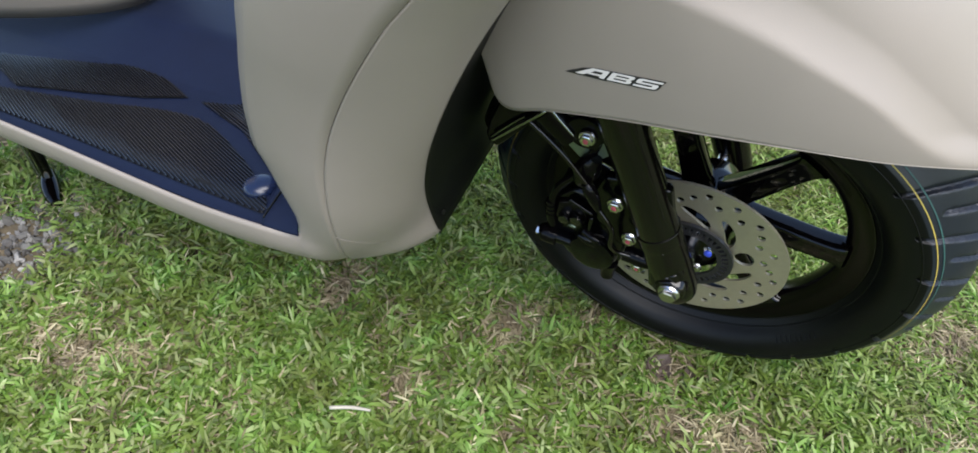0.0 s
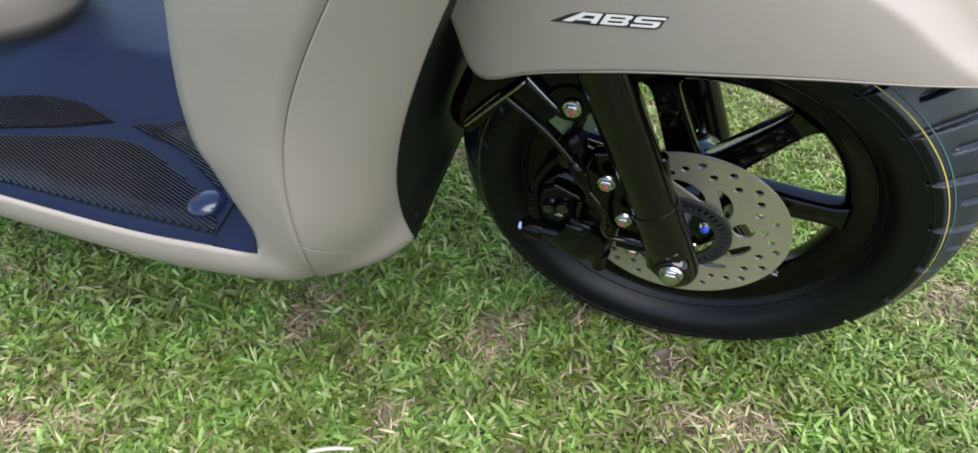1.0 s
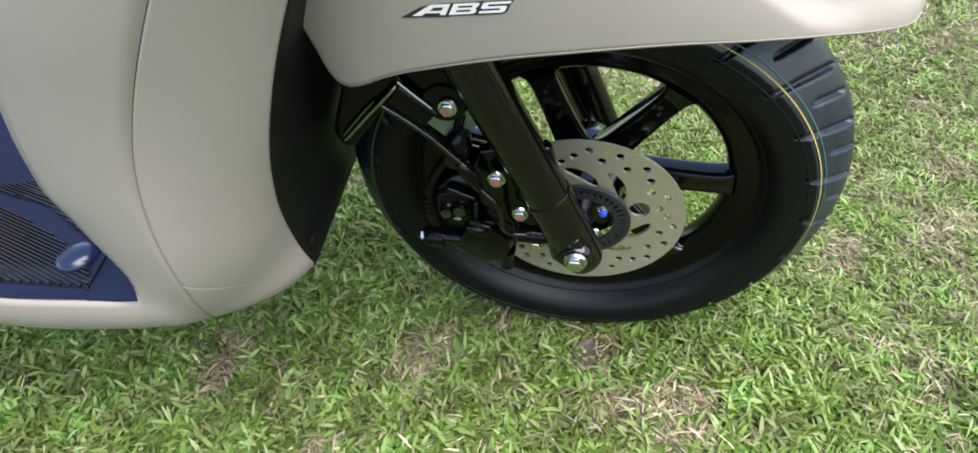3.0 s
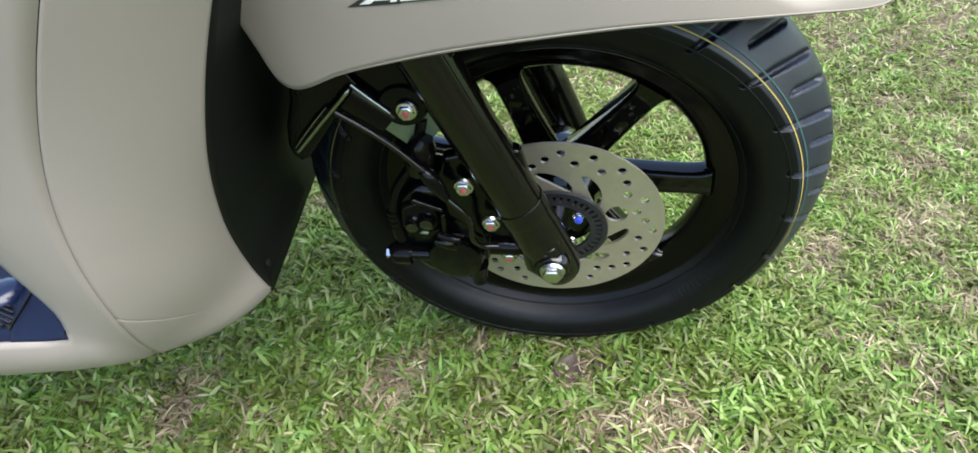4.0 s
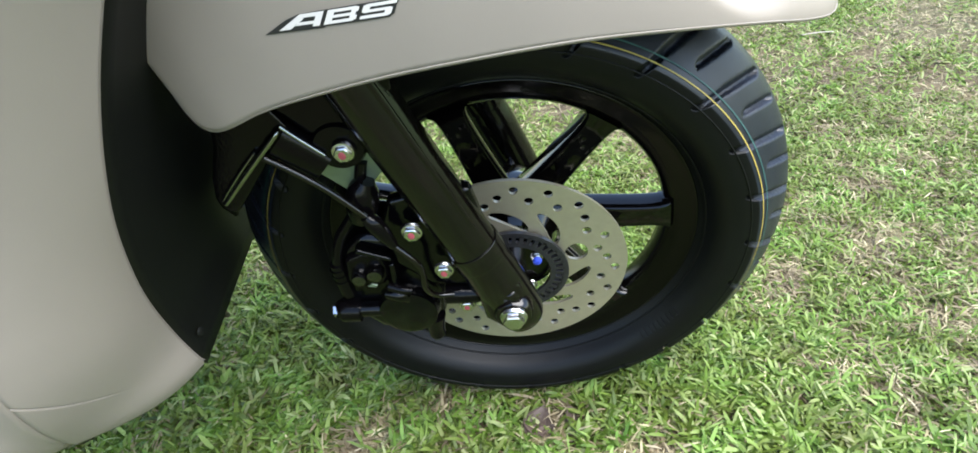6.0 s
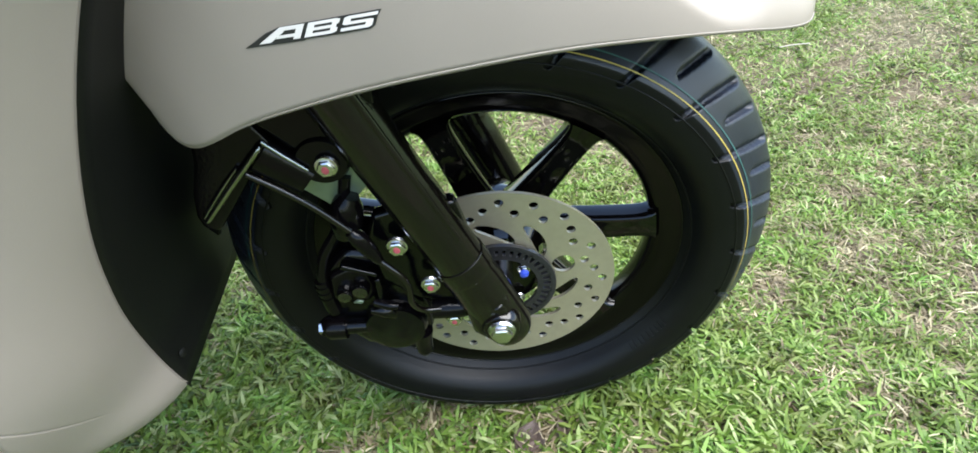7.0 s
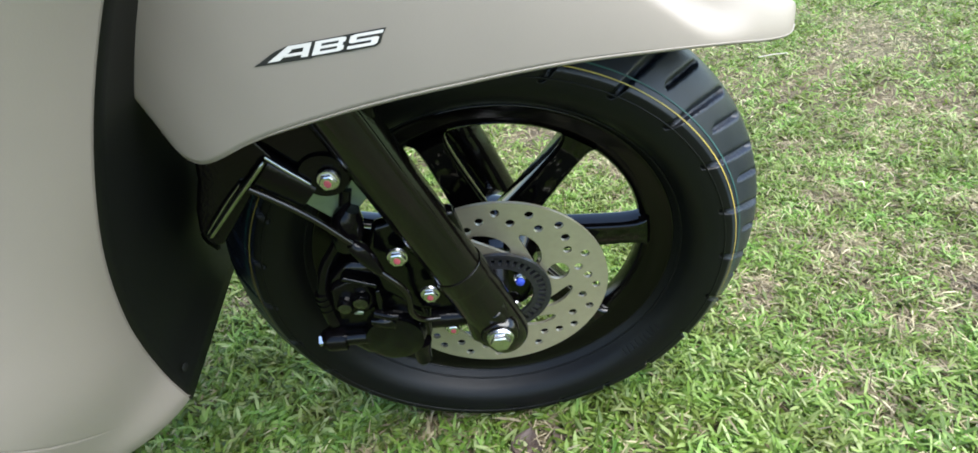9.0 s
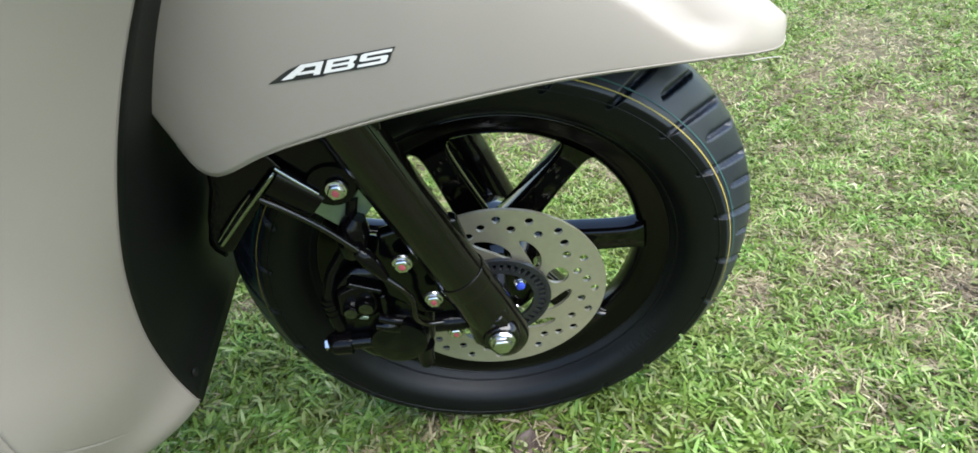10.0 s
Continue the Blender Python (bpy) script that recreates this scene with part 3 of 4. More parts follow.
# fork
def fork_leg(side):
    y = -0.050 if side < 0 else 2 * YC + 0.050
    at = lambda z: (0.004 - 0.335 * z, y, z)
    bm = tube([at(0.50), at(0.24), at(0.098), at(0.090), at(0.0885), at(0.0745), at(0.073), at(0.068), at(0.04), at(-0.004 if side < 0 else -0.040), at(-0.016 if side < 0 else -0.054)], [0.0215, 0.0218, 0.0222, 0.0226, 0.0234, 0.0237, 0.0229, 0.0229, 0.0236, 0.0215, 0.014], 40)
    part("fork_leg", bm, FORK, scooter, "satin black painted fork leg", m=WM)
    part("fork_rib", tube([(0.004 - 0.335 * z + 0.0165, y - 0.0135, z) for z in (0.48, 0.3, 0.12)], [0.0035, 0.0035, 0.0025], 10), FORK, scooter, m=WM)
    if side < 0:
        bm = plate([(-0.030, 0.052), (-0.012, 0.066), (0.010, 0.048), (0.0185, 0.010), (0.012, -0.009), (-0.006, -0.012), (-0.026, 0.010)], y - 0.020, y + 0.020)
        lug = part("axle_lug", bm, FORK, scooter, m=WM, bevel=0.008)
        part("axle_boss", lathe([(0.0172, -0.062), (0.0168, -0.0735), (0.0150, -0.0758), (0.004, -0.0758)], 32), FORK, lug, m=WM @ Matrix.Translation((0.001, 0, 0.020)))
        part("boss_nub", tube([(0.002, -0.066, 0.034), (-0.001, -0.066, 0.0425), (-0.0015, -0.066, 0.0440)], [0.0075, 0.0068, 0.0045], 14), FORK, lug, m=WM)


fork_leg(-1)
fork_leg(1)
hex_bolt("axle_bolt", (0.001, -0.0755, 0.020), 0.0122, scooter, mark=False)

# ---- bodywork ----
FENDER_EDGE = [  # u, x, half width, lower z, top z
    (0.0, -0.1750, 0.163, 0.3075, 0.41), (0.02, -0.1715, 0.166, 0.2907, 0.41), (0.042, -0.1666, 0.1685, 0.2716, 0.41), (0.058, -0.1620, 0.170, 0.2624, 0.411), (0.078, -0.1540, 0.172, 0.2586, 0.412), (0.105, -0.1410, 0.175, 0.2618, 0.413), (0.15, -0.1197, 0.178, 0.2707, 0.415), (0.20, -0.093, 0.1805, 0.278, 0.414), (0.28, -0.045, 0.182, 0.286, 0.412), (0.42, 0.01, 0.181, 0.290, 0.402),
    (0.55, 0.07, 0.172, 0.288, 0.382), (0.67, 0.13, 0.150, 0.275, 0.352), (0.79, 0.19, 0.108, 0.250, 0.300), (0.89, 0.235, 0.067, 0.226, 0.259), (0.955, 0.264, 0.036, 0.212, 0.235), (1.0, 0.280, 0.006, 0.207, 0.220)]


FENDER_CREASE = [(-0.20, 0.412), (-0.12, 0.404), (-0.06, 0.3945), (-0.0222, 0.386), (0.0146, 0.375), (0.0486, 0.3605), (0.103, 0.327), (0.1338, 0.299), (0.1590, 0.273), (0.19, 0.238)]


def fender_point(u, a):
    """A point of the front fender: u from the rear to the tip, a from the near lower edge (0) over the top (1) to the far one (2)."""
    x, w, z0, z1 = curve_at(FENDER_EDGE, u)
    ang = a * math.pi / 2
    c, s = math.cos(ang), math.sin(ang)
    full = 1 - ease(min(1.0, max(0.0, (u - 0.45) / 0.45)))
    y = YC - w * math.copysign(abs(c) ** (0.62 - 0.27 * full), c)
    z = z0 + (z1 - z0 + 0.075 * full) * abs(s) ** (1.15 - 0.12 * full)
    x -= 0.23 * (z - z0) * (1 - u) ** 3
    # a shoulder runs down the side from the top to the lower edge in front: the wall steps in above it
    t = min(1.0, max(0.0, (z - curve_at(FENDER_CREASE, x)[0]) / 0.026))
    step = 0.0108 * (1.7 * t - 0.7 * t * t) * min(1.0, w / 0.1) * ease(min(1.0, max(0.0, (z - z0) / 0.022))) * (1 - ease(min(1.0, max(0.0, (u - 0.72) / 0.16))))
    y += math.copysign(step, c)
    x -= 0.6 * step * ease(min(1.0, max(0.0, (u - 0.4) / 0.3)))
    return (x, y, z)


rows_ = [[fender_point(u, a) for a in np.linspace(0, 2, 161)] for u in np.concatenate([np.linspace(0, 0.13, 22), np.linspace(0.15, 1, 64)])]
v, f_ = grid(rows_)
fender = add_part("front_fender", mesh_of("front_fender", v, [q[::-1] for q in f_], BEIGE, m=WM), scooter, "matt khaki painted front fender", thick=0.0012)



def fender_lip(a):
    """The edge of the fender turned in and down, a narrow band that closes it below."""
    side = 1 if a == 0 else -1
    rows = []
    for u in np.linspace(0.03, 0.985, 120):
        p = np.array(fender_point(u, a))
        g = 0.0032 * ease(min(1.0, max(0.0, (u - 0.05) / 0.25)))
        rows.append([tuple(p + np.array((0, side * 0.0002, 0.001))), tuple(p + np.array((0, side * 0.0030, -g * 0.6))), tuple(p + np.array((0, side * 0.0060, -g))), tuple(p + np.array((0, side * 0.010, -g * 0.7)))])
    v_, f = grid(rows)
    return mesh_of("fender_lip", v_, f if a else [q[::-1] for q in f], BEIGE, m=WM)


for a in (0, 2):
    add_part("fender_lip", fender_lip(a), fender, thick=0.0008)

LEG_A = [(0.245, -0.2625, -0.109), (0.255, -0.2605, -0.1155), (0.268, -0.2590, -0.1225), (0.306, -0.2560, -0.137), (0.368, -0.235, -0.170), (0.4105, -0.2175, -0.1895), (0.4518, -0.1982, -0.2060), (0.4932, -0.1772, -0.2170), (0.5345, -0.1551, -0.2228), (0.5759, -0.1307, -0.2240), (0.62, -0.1000, -0.2243), (0.66, -0.0700, -0.2250), (0.76, -0.005, -0.225)]
LEG_S = [(0.2450, -0.3275, -0.1895), (0.2809, -0.3129, -0.2154), (0.3168, -0.2950, -0.2381), (0.3527, -0.2813, -0.2544), (0.3886, -0.2722, -0.2645), (0.4245, -0.2644, -0.2698), (0.4605, -0.2540, -0.2728), (0.4964, -0.2380, -0.2758), (0.5323, -0.2158, -0.2798), (0.5682, -0.1889, -0.2846), (0.6041, -0.1592, -0.2880), (0.6200, -0.1430, -0.2886), (0.6400, -0.1230, -0.2890), (0.76, -0.01, -0.29)]
LEG_B = [(0.338, -0.333, -0.2545), (0.347, -0.3285, -0.2553), (0.3667, -0.3245, -0.2565), (0.39, -0.3288, -0.2578), (0.41, -0.3335, -0.259), (0.429, -0.3372, -0.260), (0.4505, -0.3422, -0.262), (0.4725, -0.3385, -0.2642), (0.4965, -0.331, -0.2677), (0.5196, -0.3212, -0.2713), (0.54, -0.3113, -0.275), (0.5687, -0.2952, -0.2811), (0.594, -0.2838, -0.2845), (0.62, -0.27, -0.287), (0.76, -0.195, -0.29)]


def bulge(p, q, t, k):
    """Between two points, bowed outwards."""
    p, q = np.array(p), np.array(q)
    n_ = np.array([q[1] - p[1], p[0] - q[0], 0])
    n_ = n_ / (np.linalg.norm(n_) + 1e-9)
    if n_[1] > 0:
        n_ = -n_
    return p + (q - p) * t + n_ * k * 4 * t * (1 - t) * np.linalg.norm(q - p)


TURN_B = radians(8)   # the scooter's heading against the wheel's


def mirror(p):
    ux, uy = math.cos(TURN_B), math.sin(TURN_B)
    dx, dy = p[0] + 0.3, p[1] - 0.045
    along, off = dx * ux + dy * uy, -dx * uy + dy * ux
    return (-0.3 + along * ux + off * uy, 0.045 + along * uy - off * ux, p[2])


def mirrored(rows):
    return [[mirror(p) for p in r] for r in rows]


def side_row(z, n=10):
    s, b = (*curve_at(LEG_S, z), z), (*curve_at(LEG_B, z), z)
    return [tuple(bulge(s, b, t, 0.07)) for t in np.linspace(0.004, 1, n)]


def sheet(name, rows, material_, label="", thick=0.0025, both=True, flip=False):
    v_, f = grid(rows)
    if flip:
        f = [q[::-1] for q in f]
    add_part(name, mesh_of(name, v_, f, material_), scooter, label, thick=thick)
    if both:
        v_, f = grid(mirrored(rows))
        add_part(name, mesh_of(name, v_, [q[::-1] for q in f], material_), scooter, label, thick=thick)


def front_panel(n=40):
    """The leg shield's front corner, with a shallow crease that starts at the joint and dies out, and a lower edge that turns under."""
    offs = [-0.006, -0.003, -0.0018, -0.001, -0.0004, 0.0, 0.0004, 0.001, 0.0018, 0.003, 0.006]
    rows = []
    for k in range(-3, 68):
        r = []
        for t in np.linspace(0, 0.9965, n):
            crease = 0.3640 - 0.148 * (1 - t) + 0.045 * (1 - t) ** 2
            bottom = 0.2535 + 0.018 * t ** 3 - 0.005 * math.sin(math.pi * t)
            if k < 0:
                z, under = bottom, -k / 3
            elif k < 16:
                z, under = bottom + (crease - 0.006 - bottom) * k / 16, 0.0
            elif k < 27:
                z, under = crease + offs[k - 16], 0.0
            else:
                z, under = crease + 0.006 + (0.76 - crease - 0.006) * (k - 26) / 41, 0.0
            p = bulge((*curve_at(LEG_A, z), z), (*curve_at(LEG_S, z), z), t, 0.10 + 0.03 * ease(min(1.0, max(0.0, (z - 0.30) / 0.08))))
            low = max(0.0, 1 - (z - bottom) / 0.022)
            dip = 0.004 * low ** 2 * (1 - t ** 4) + 0.016 * under
            deep = 0.0011 * ease(min(1.0, max(0.0, (t - 0.45) / 0.4))) * max(0.0, 1 - abs(z - crease) / 0.0018)
            p = p + np.array((-0.62, 0.78, 0.0)) * (dip + deep) - np.array((0, 0, 0.003 * under * (1 - under * 0.7)))
            r.append(tuple(p))
        rows.append(r)
    return rows


sheet("leg_shield_front", front_panel(), BEIGE, "matt khaki leg shield panel", flip=True)
# a dark strip behind the joint between the two panels
sheet("panel_joint", [[(p[0] - 0.0040 + 0.004 * t, p[1] + 0.0062 + 0.0023 * t, p[2]) for t in (-1, 0, 1)] for p in [(*curve_at(LEG_S, z), z) for z in np.linspace(0.252, 0.76, 60)]], BLACKP, "dark joint between the panels", thick=0.001, flip=True)
CREASE = [(0.0, -0.338, -0.255, 0.338), (0.12, -0.372, -0.262, 0.342), (0.4, -0.48, -0.265, 0.340), (0.7, -0.68, -0.266, 0.349), (1.0, -0.80, -0.266, 0.353), (2.0, -1.30, -0.266, 0.365)]
top = side_row(0.338) + [tuple(curve_at(CREASE, t)) for t in np.linspace(0.04, 2.0, 36)]


def skirt_row(k):
    """k: 0 at the crease, 1 at the lower edge."""
    out = []
    for i, p in enumerate(top):
        z = 0.338 - 0.066 * k
        s0 = np.array((*curve_at(LEG_S, z), z))
        s0 += np.array(top[0]) - np.array((*curve_at(LEG_S, 0.338), 0.338))
        q = np.array((p[0], p[1] - 0.003 * math.sin(math.pi * min(1, 1.3 * k)) + 0.050 * k ** 2.2, p[2] - (0.062 + 0.024 * ease(min(1.0, i / 17))) * k))
        w = ease(min(1.0, i / 9))
        turn = 0.010 * max(0.0, k - 0.75) / 0.25
        s0 += np.array((-0.62, 0.78, 0.15)) * turn
        out.append(tuple((s0 + (np.array(p) - np.array(top[0])) * (1 - k) * 1.0 + np.array((-0.012 * i / 9 * k, 0.0, 0.0))) * (1 - w) + q * w))
    return out


skirt_rows, side_rows = [skirt_row(k) for k in np.linspace(0, 1, 14)], [side_row(z) for z in np.linspace(0.338, 0.76, 42)]
for turned in (False, True):
    bm = bmesh.new()
    for rows, flip in ((skirt_rows, False), (side_rows, True)):
        rows = mirrored(rows) if turned else rows
        v_, f = grid(rows)
        vs = [bm.verts.new(p) for p in v_]
        for q in f:
            try:
                bm.faces.new([vs[k] for k in (q[::-1] if flip != turned else q)])
            except ValueError:
                pass
    bmesh.ops.remove_doubles(bm, verts=bm.verts, dist=0.0004)
    ob = part("leg_shield_side", bm, BEIGE, scooter, "matt khaki side panel and lower skirt", edge=False)
    sol = ob.modifiers.new("thickness", "SOLIDIFY")
    sol.thickness, sol.offset = 0.0025, -1


def liner_row(z, n=28):
    a = curve_at(LEG_A, z)
    far = mirror((*a, z))
    out = []
    for t in np.linspace(0, 1, n):
        out.append((a[0] + (far[0] - a[0]) * t - 0.0015, a[1] + (far[1] - a[1]) * t, z))
    return out


sheet("wheel_well_liner", [liner_row(z) for z in np.linspace(0.252, 0.74, 36)], BLACKP, "matt black plastic liner behind the front wheel", both=False)

# floor
FLOOR_Z = 0.350


def floor_height(x, y):
    """The footboard: a low rim at its edge, flat, rising to the leg shield in front."""
    edge = -0.259
    rim = min(1.0, max(0.0, (y - edge) / 0.02))
    rise = max(0.0, (x + 0.56) / 0.25) * min(1.0, max(0.0, (y + 0.17) / 0.12))
    return FLOOR_Z - 0.010 + 0.008 * ease(rim) + 0.30 * rise ** 1.6 + 0.03 * max(0.0, min(1.0, (y + 0.10) / 0.08))


def floor_row(x):
    edge = -0.2605 + 0.6 * max(0.0, x + 0.362)
    ys = np.concatenate([np.linspace(edge, edge + 0.022, 12), np.linspace(edge + 0.026, -0.09, 36), np.linspace(-0.08, 0.30, 30)])
    return [(x, y, floor_height(x, y)) for y in ys]


sheet("floor_panel", [floor_row(x) for x in np.linspace(-1.35, -0.29, 140)], BLUE, "navy blue plastic footboard", both=False, flip=True)


def inside(poly, x, y):
    hit = False
    for (x0, y0), (x1, y1) in zip(poly, poly[1:] + poly[:1]):
        if (y0 > y) != (y1 > y) and x < (x1 - x0) * (y - y0) / (y1 - y0) + x0:
            hit = not hit
    return hit


def ribbed_mat(outline, label):
    """A rubber mat let into the floor: a thin base with slanting ribs, cut to the outline."""
    bm = bmesh.new()
    step, w = 0.0033, 0.00095
    ux, uy = 0.9457, -0.325        # the ribs' direction
    reach = [x * -uy + y * ux for x, y in outline]
    for c in np.arange(min(reach), max(reach), step):
        run = None
        for l in np.arange(-1.1, 0.1, 0.0008):
            x, y = l * ux - c * uy, l * uy + c * ux
            ok = inside(outline, x, y)
            if ok and run is None:
                run = l
            if run is not None and not ok:
                if l - run > 0.006:
                    ks = np.linspace(run + 0.0012, l - 0.0018, max(2, int((l - run) / 0.05)))
                    strip = []
                    for kk in ks:
                        q = []
                        for o, h in ((-w, 0.0000), (-w * 0.5, 0.0017), (w * 0.5, 0.0017), (w, 0.0000)):
                            px, py = kk * ux - (c + o) * uy, kk * uy + (c + o) * ux
                            q.append(bm.verts.new((px, py, floor_height(px, py) + 0.0019 + h)))
                        strip.append(q)
                    for p, q in zip(strip, strip[1:]):
                        for i in range(3):
                            bm.faces.new((p[i], p[i + 1], q[i + 1], q[i]))
                run = None
    sheet_bm = bmesh.new()
    f = sheet_bm.faces.new([sheet_bm.verts.new((x, y, floor_height(x, y) + 0.0012)) for x, y in outline])
    bmesh.ops.triangulate(sheet_bm, faces=[f])
    for _ in range(8):
        bmesh.ops.subdivide_edges(sheet_bm, edges=[e for e in sheet_bm.edges if e.calc_length() > 0.012], cuts=1, use_grid_fill=True)
        bmesh.ops.triangulate(sheet_bm, faces=sheet_bm.faces)
    for v_ in sheet_bm.verts:
        v_.co.z = floor_height(v_.co.x, v_.co.y) + 0.0014
    for b_ in (bm, sheet_bm):
        b_.normal_update()
        for f in b_.faces:
            if f.normal.z < 0:
                f.normal_flip()
    mat = part("floor_mat", sheet_bm, RUBBER, scooter, label, smooth=False, edge=False)
    tagged(part("mat_ribs", bm, MAT, mat, smooth=False, edge=False), kind="stuff")
    return mat


def rounded(keys, n=6):
    """A closed outline through corner points with smooth runs between those marked."""
    pts = []
    for i in range(len(keys) - 1):
        for k in range(n):
            pts.append(tuple(curve_at([(j, *p) for j, p in enumerate(keys)], i + k / n)))
    pts.append(tuple(keys[-1]))
    return pts


ribbed_mat(rounded([(-1.0, -0.235), (-0.724, -0.182), (-0.651, -0.163), (-0.571, -0.154), (-0.50, -0.175), (-0.438, -0.203), (-0.392, -0.232), (-0.376, -0.246)]) + [(-0.384, -0.2495), (-0.5, -0.2495), (-0.7, -0.246), (-0.98, -0.2475)], "black ribbed rubber foot mat")
ribbed_mat(rounded([(-1.0, -0.160), (-0.815, -0.114), (-0.765, -0.099), (-0.692, -0.101), (-0.650, -0.113), (-0.620, -0.124)]) + [(-0.672, -0.148), (-0.745, -0.17), (-0.86, -0.20)], "black ribbed rubber foot mat")
ribbed_mat(rounded([(-0.598, -0.124), (-0.56, -0.114), (-0.531, -0.106), (-0.48, -0.10)]) + [(-0.41, -0.20), (-0.45, -0.178), (-0.50, -0.152), (-0.55, -0.138)], "black ribbed rubber foot mat")


def end_cap():
    """The smooth navy cover at the footboard's pointed front end, a joint's width from the floor."""
    rows = []
    for t in np.linspace(0, 1, 12):
        x = -0.3745 + 0.0435 * t
        y0, y1 = -0.2605 + 0.004 * t, -0.2605 + 0.004 * t + 0.046 * (1 - t ** 1.8) + 0.002
        rows.append([(x - 0.02 * (k * (1 - t)), y0 + (y1 - y0) * k, 0.3415 + 0.010 * math.sin(math.pi * min(1, k * 1.6) / 2) * (1 - 0.6 * t)) for k in np.linspace(0, 1, 10)])
    return rows


joint = [(0, -0.3820, -0.2135), (1, -0.3800, -0.2215), (2, -0.3745, -0.2400), (3, -0.3690, -0.2590)]
sheet("cap_joint", [[(p[0] - 0.0005, p[1], 0.3524), (p[0] + 0.0005, p[1] + 0.0002, 0.3524)] for p in [curve_at(joint, t) for t in np.linspace(0, 3, 16)]], BLACKP, "dark joint before the end cap", thick=0.002, both=False)
sheet("footboard_end_cap", end_cap(), BLUE, "smooth dark navy end cap of the footboard", both=False, flip=True)
part("floor_plug", lathe([(0.0180, -0.004), (0.0180, 0.003), (0.0172, 0.0058), (0.0135, 0.0090), (0.008, 0.0105), (0.003, 0.011)], 36, m=Euler((0, 0, math.pi)).to_matrix().to_4x4() @ Matrix.Scale(-1, 4, (0, 1, 0))), PLUG, scooter, "round glossy navy plastic plug in the footboard", m=Matrix.Translation((-0.4094, -0.2206, floor_height(-0.4094, -0.2206))) @ Euler((radians(90), 0, 0)).to_matrix().to_4x4())


def rear_body():
    """The rounded nose of the cover below the seat, its lower edge just above the floor."""
    rows = []
    for k in np.linspace(0, 1, 18):
        out = 0.030 * math.sin(math.pi / 2 * min(1, 4 * k)) - 0.10 * max(0, k - 0.3)
        r = []
        for y in np.linspace(-0.17, 0.19, 34):
            d = y - 0.004
            x = -0.826 - (9.5 if d < 0 else 5.0) * d * d - 30 * max(0, abs(d) - 0.13) ** 1.5
            n_ = math.hypot(1, 2 * (9.5 if d < 0 else 5.0) * d)
            r.append((x + out / n_, y + out * 2 * (9.5 if d < 0 else 5.0) * d / n_, 0.388 + 0.36 * k))
        r = [(-1.6, r[0][1] - 0.03, r[0][2])] + r + [(-1.6, r[-1][1] + 0.03, r[-1][2])]
        rows.append(r)
    return rows


sheet("rear_body", rear_body(), BEIGE, "matt khaki body cover below the seat", both=False)
sheet("under_tray", [[(x, y, 0.285 + 0.02 * ((y - 0.03) / 0.2) ** 2) for y in np.linspace(-0.20, 0.25, 14)] for x in np.linspace(-1.35, -0.29, 20)], BLACKP, "black plastic tray under the footboard", both=False)

# stand
part("stand_leg", tube([(-1.21, -0.085, 0.26), (-1.195, -0.10, 0.06), (-1.185, -0.11, 0.008)], [0.010, 0.010, 0.009], 14), GLOSS, scooter, "black steel stand leg reaching the grass")
part("stand_foot", tube([(-1.205, -0.095, 0.018), (-1.185, -0.112, 0.004), (-1.160, -0.128, -0.006), (-1.138, -0.138, -0.010)], [0.010, 0.017, 0.016, 0.010], 16), GLOSS, scooter, "black stand foot pressed into the grass")
# a bright rod added for the pale highlight along the black leg
part("stand_glint_rod", tube([(-1.200, -0.108, 0.20), (-1.192, -0.115, 0.10), (-1.184, -0.121, 0.030)], 0.0032, 10), CHROME, scooter, "thin bright rod standing in for the highlight on the stand leg")

# ---- sticker ----
def on_fender(x, z, lift=0.0):
    """The point of the fender's near side at a place of the wheel's frame, raised by lift."""
    u, a = 0.25, 0.2
    for _ in range(30):
        p = np.array(fender_point(u, a))
        e = np.array([x - p[0], z - p[2]])
        h = 1e-4
        pu, pa = (np.array(fender_point(u + h, a)) - p) / h, (np.array(fender_point(u, a + h)) - p) / h
        j = np.array([[pu[0], pa[0]], [pu[2], pa[2]]])
        du, da = np.linalg.solve(j, e)
        u, a = min(0.99, max(0.001, u + max(-0.1, min(0.1, du)))), min(0.95, max(0.002, a + max(-0.1, min(0.1, da))))
    p = np.array(fender_point(u, a))
    n_ = np.cross(np.array(fender_point(u + 1e-3, a)) - p, np.array(fender_point(u, a + 1e-3)) - p)
    n_ = n_ / np.linalg.norm(n_)
    if n_[1] > 0:
        n_ = -n_
    return tuple(p + n_ * lift)


def flat_on_fender(name, polys, lift, material_, parent, label=""):
    bm = bmesh.new()
    for poly in polys:
        f = bm.faces.new([bm.verts.new((x, 0, z)) for x, z in poly])
    bmesh.ops.triangulate(bm, faces=bm.faces)
    bmesh.ops.subdivide_edges(bm, edges=[e for e in bm.edges if e.calc_length() > 0.012], cuts=3, use_grid_fill=True)
    bmesh.ops.triangulate(bm, faces=bm.faces)
    for v_ in bm.verts:
        v_.co = on_fender(v_.co.x, v_.co.z, lift)
    bmesh.ops.recalc_face_normals(bm, faces=bm.faces)
    return part(name, bm, material_, parent, label, m=WM, edge=False)


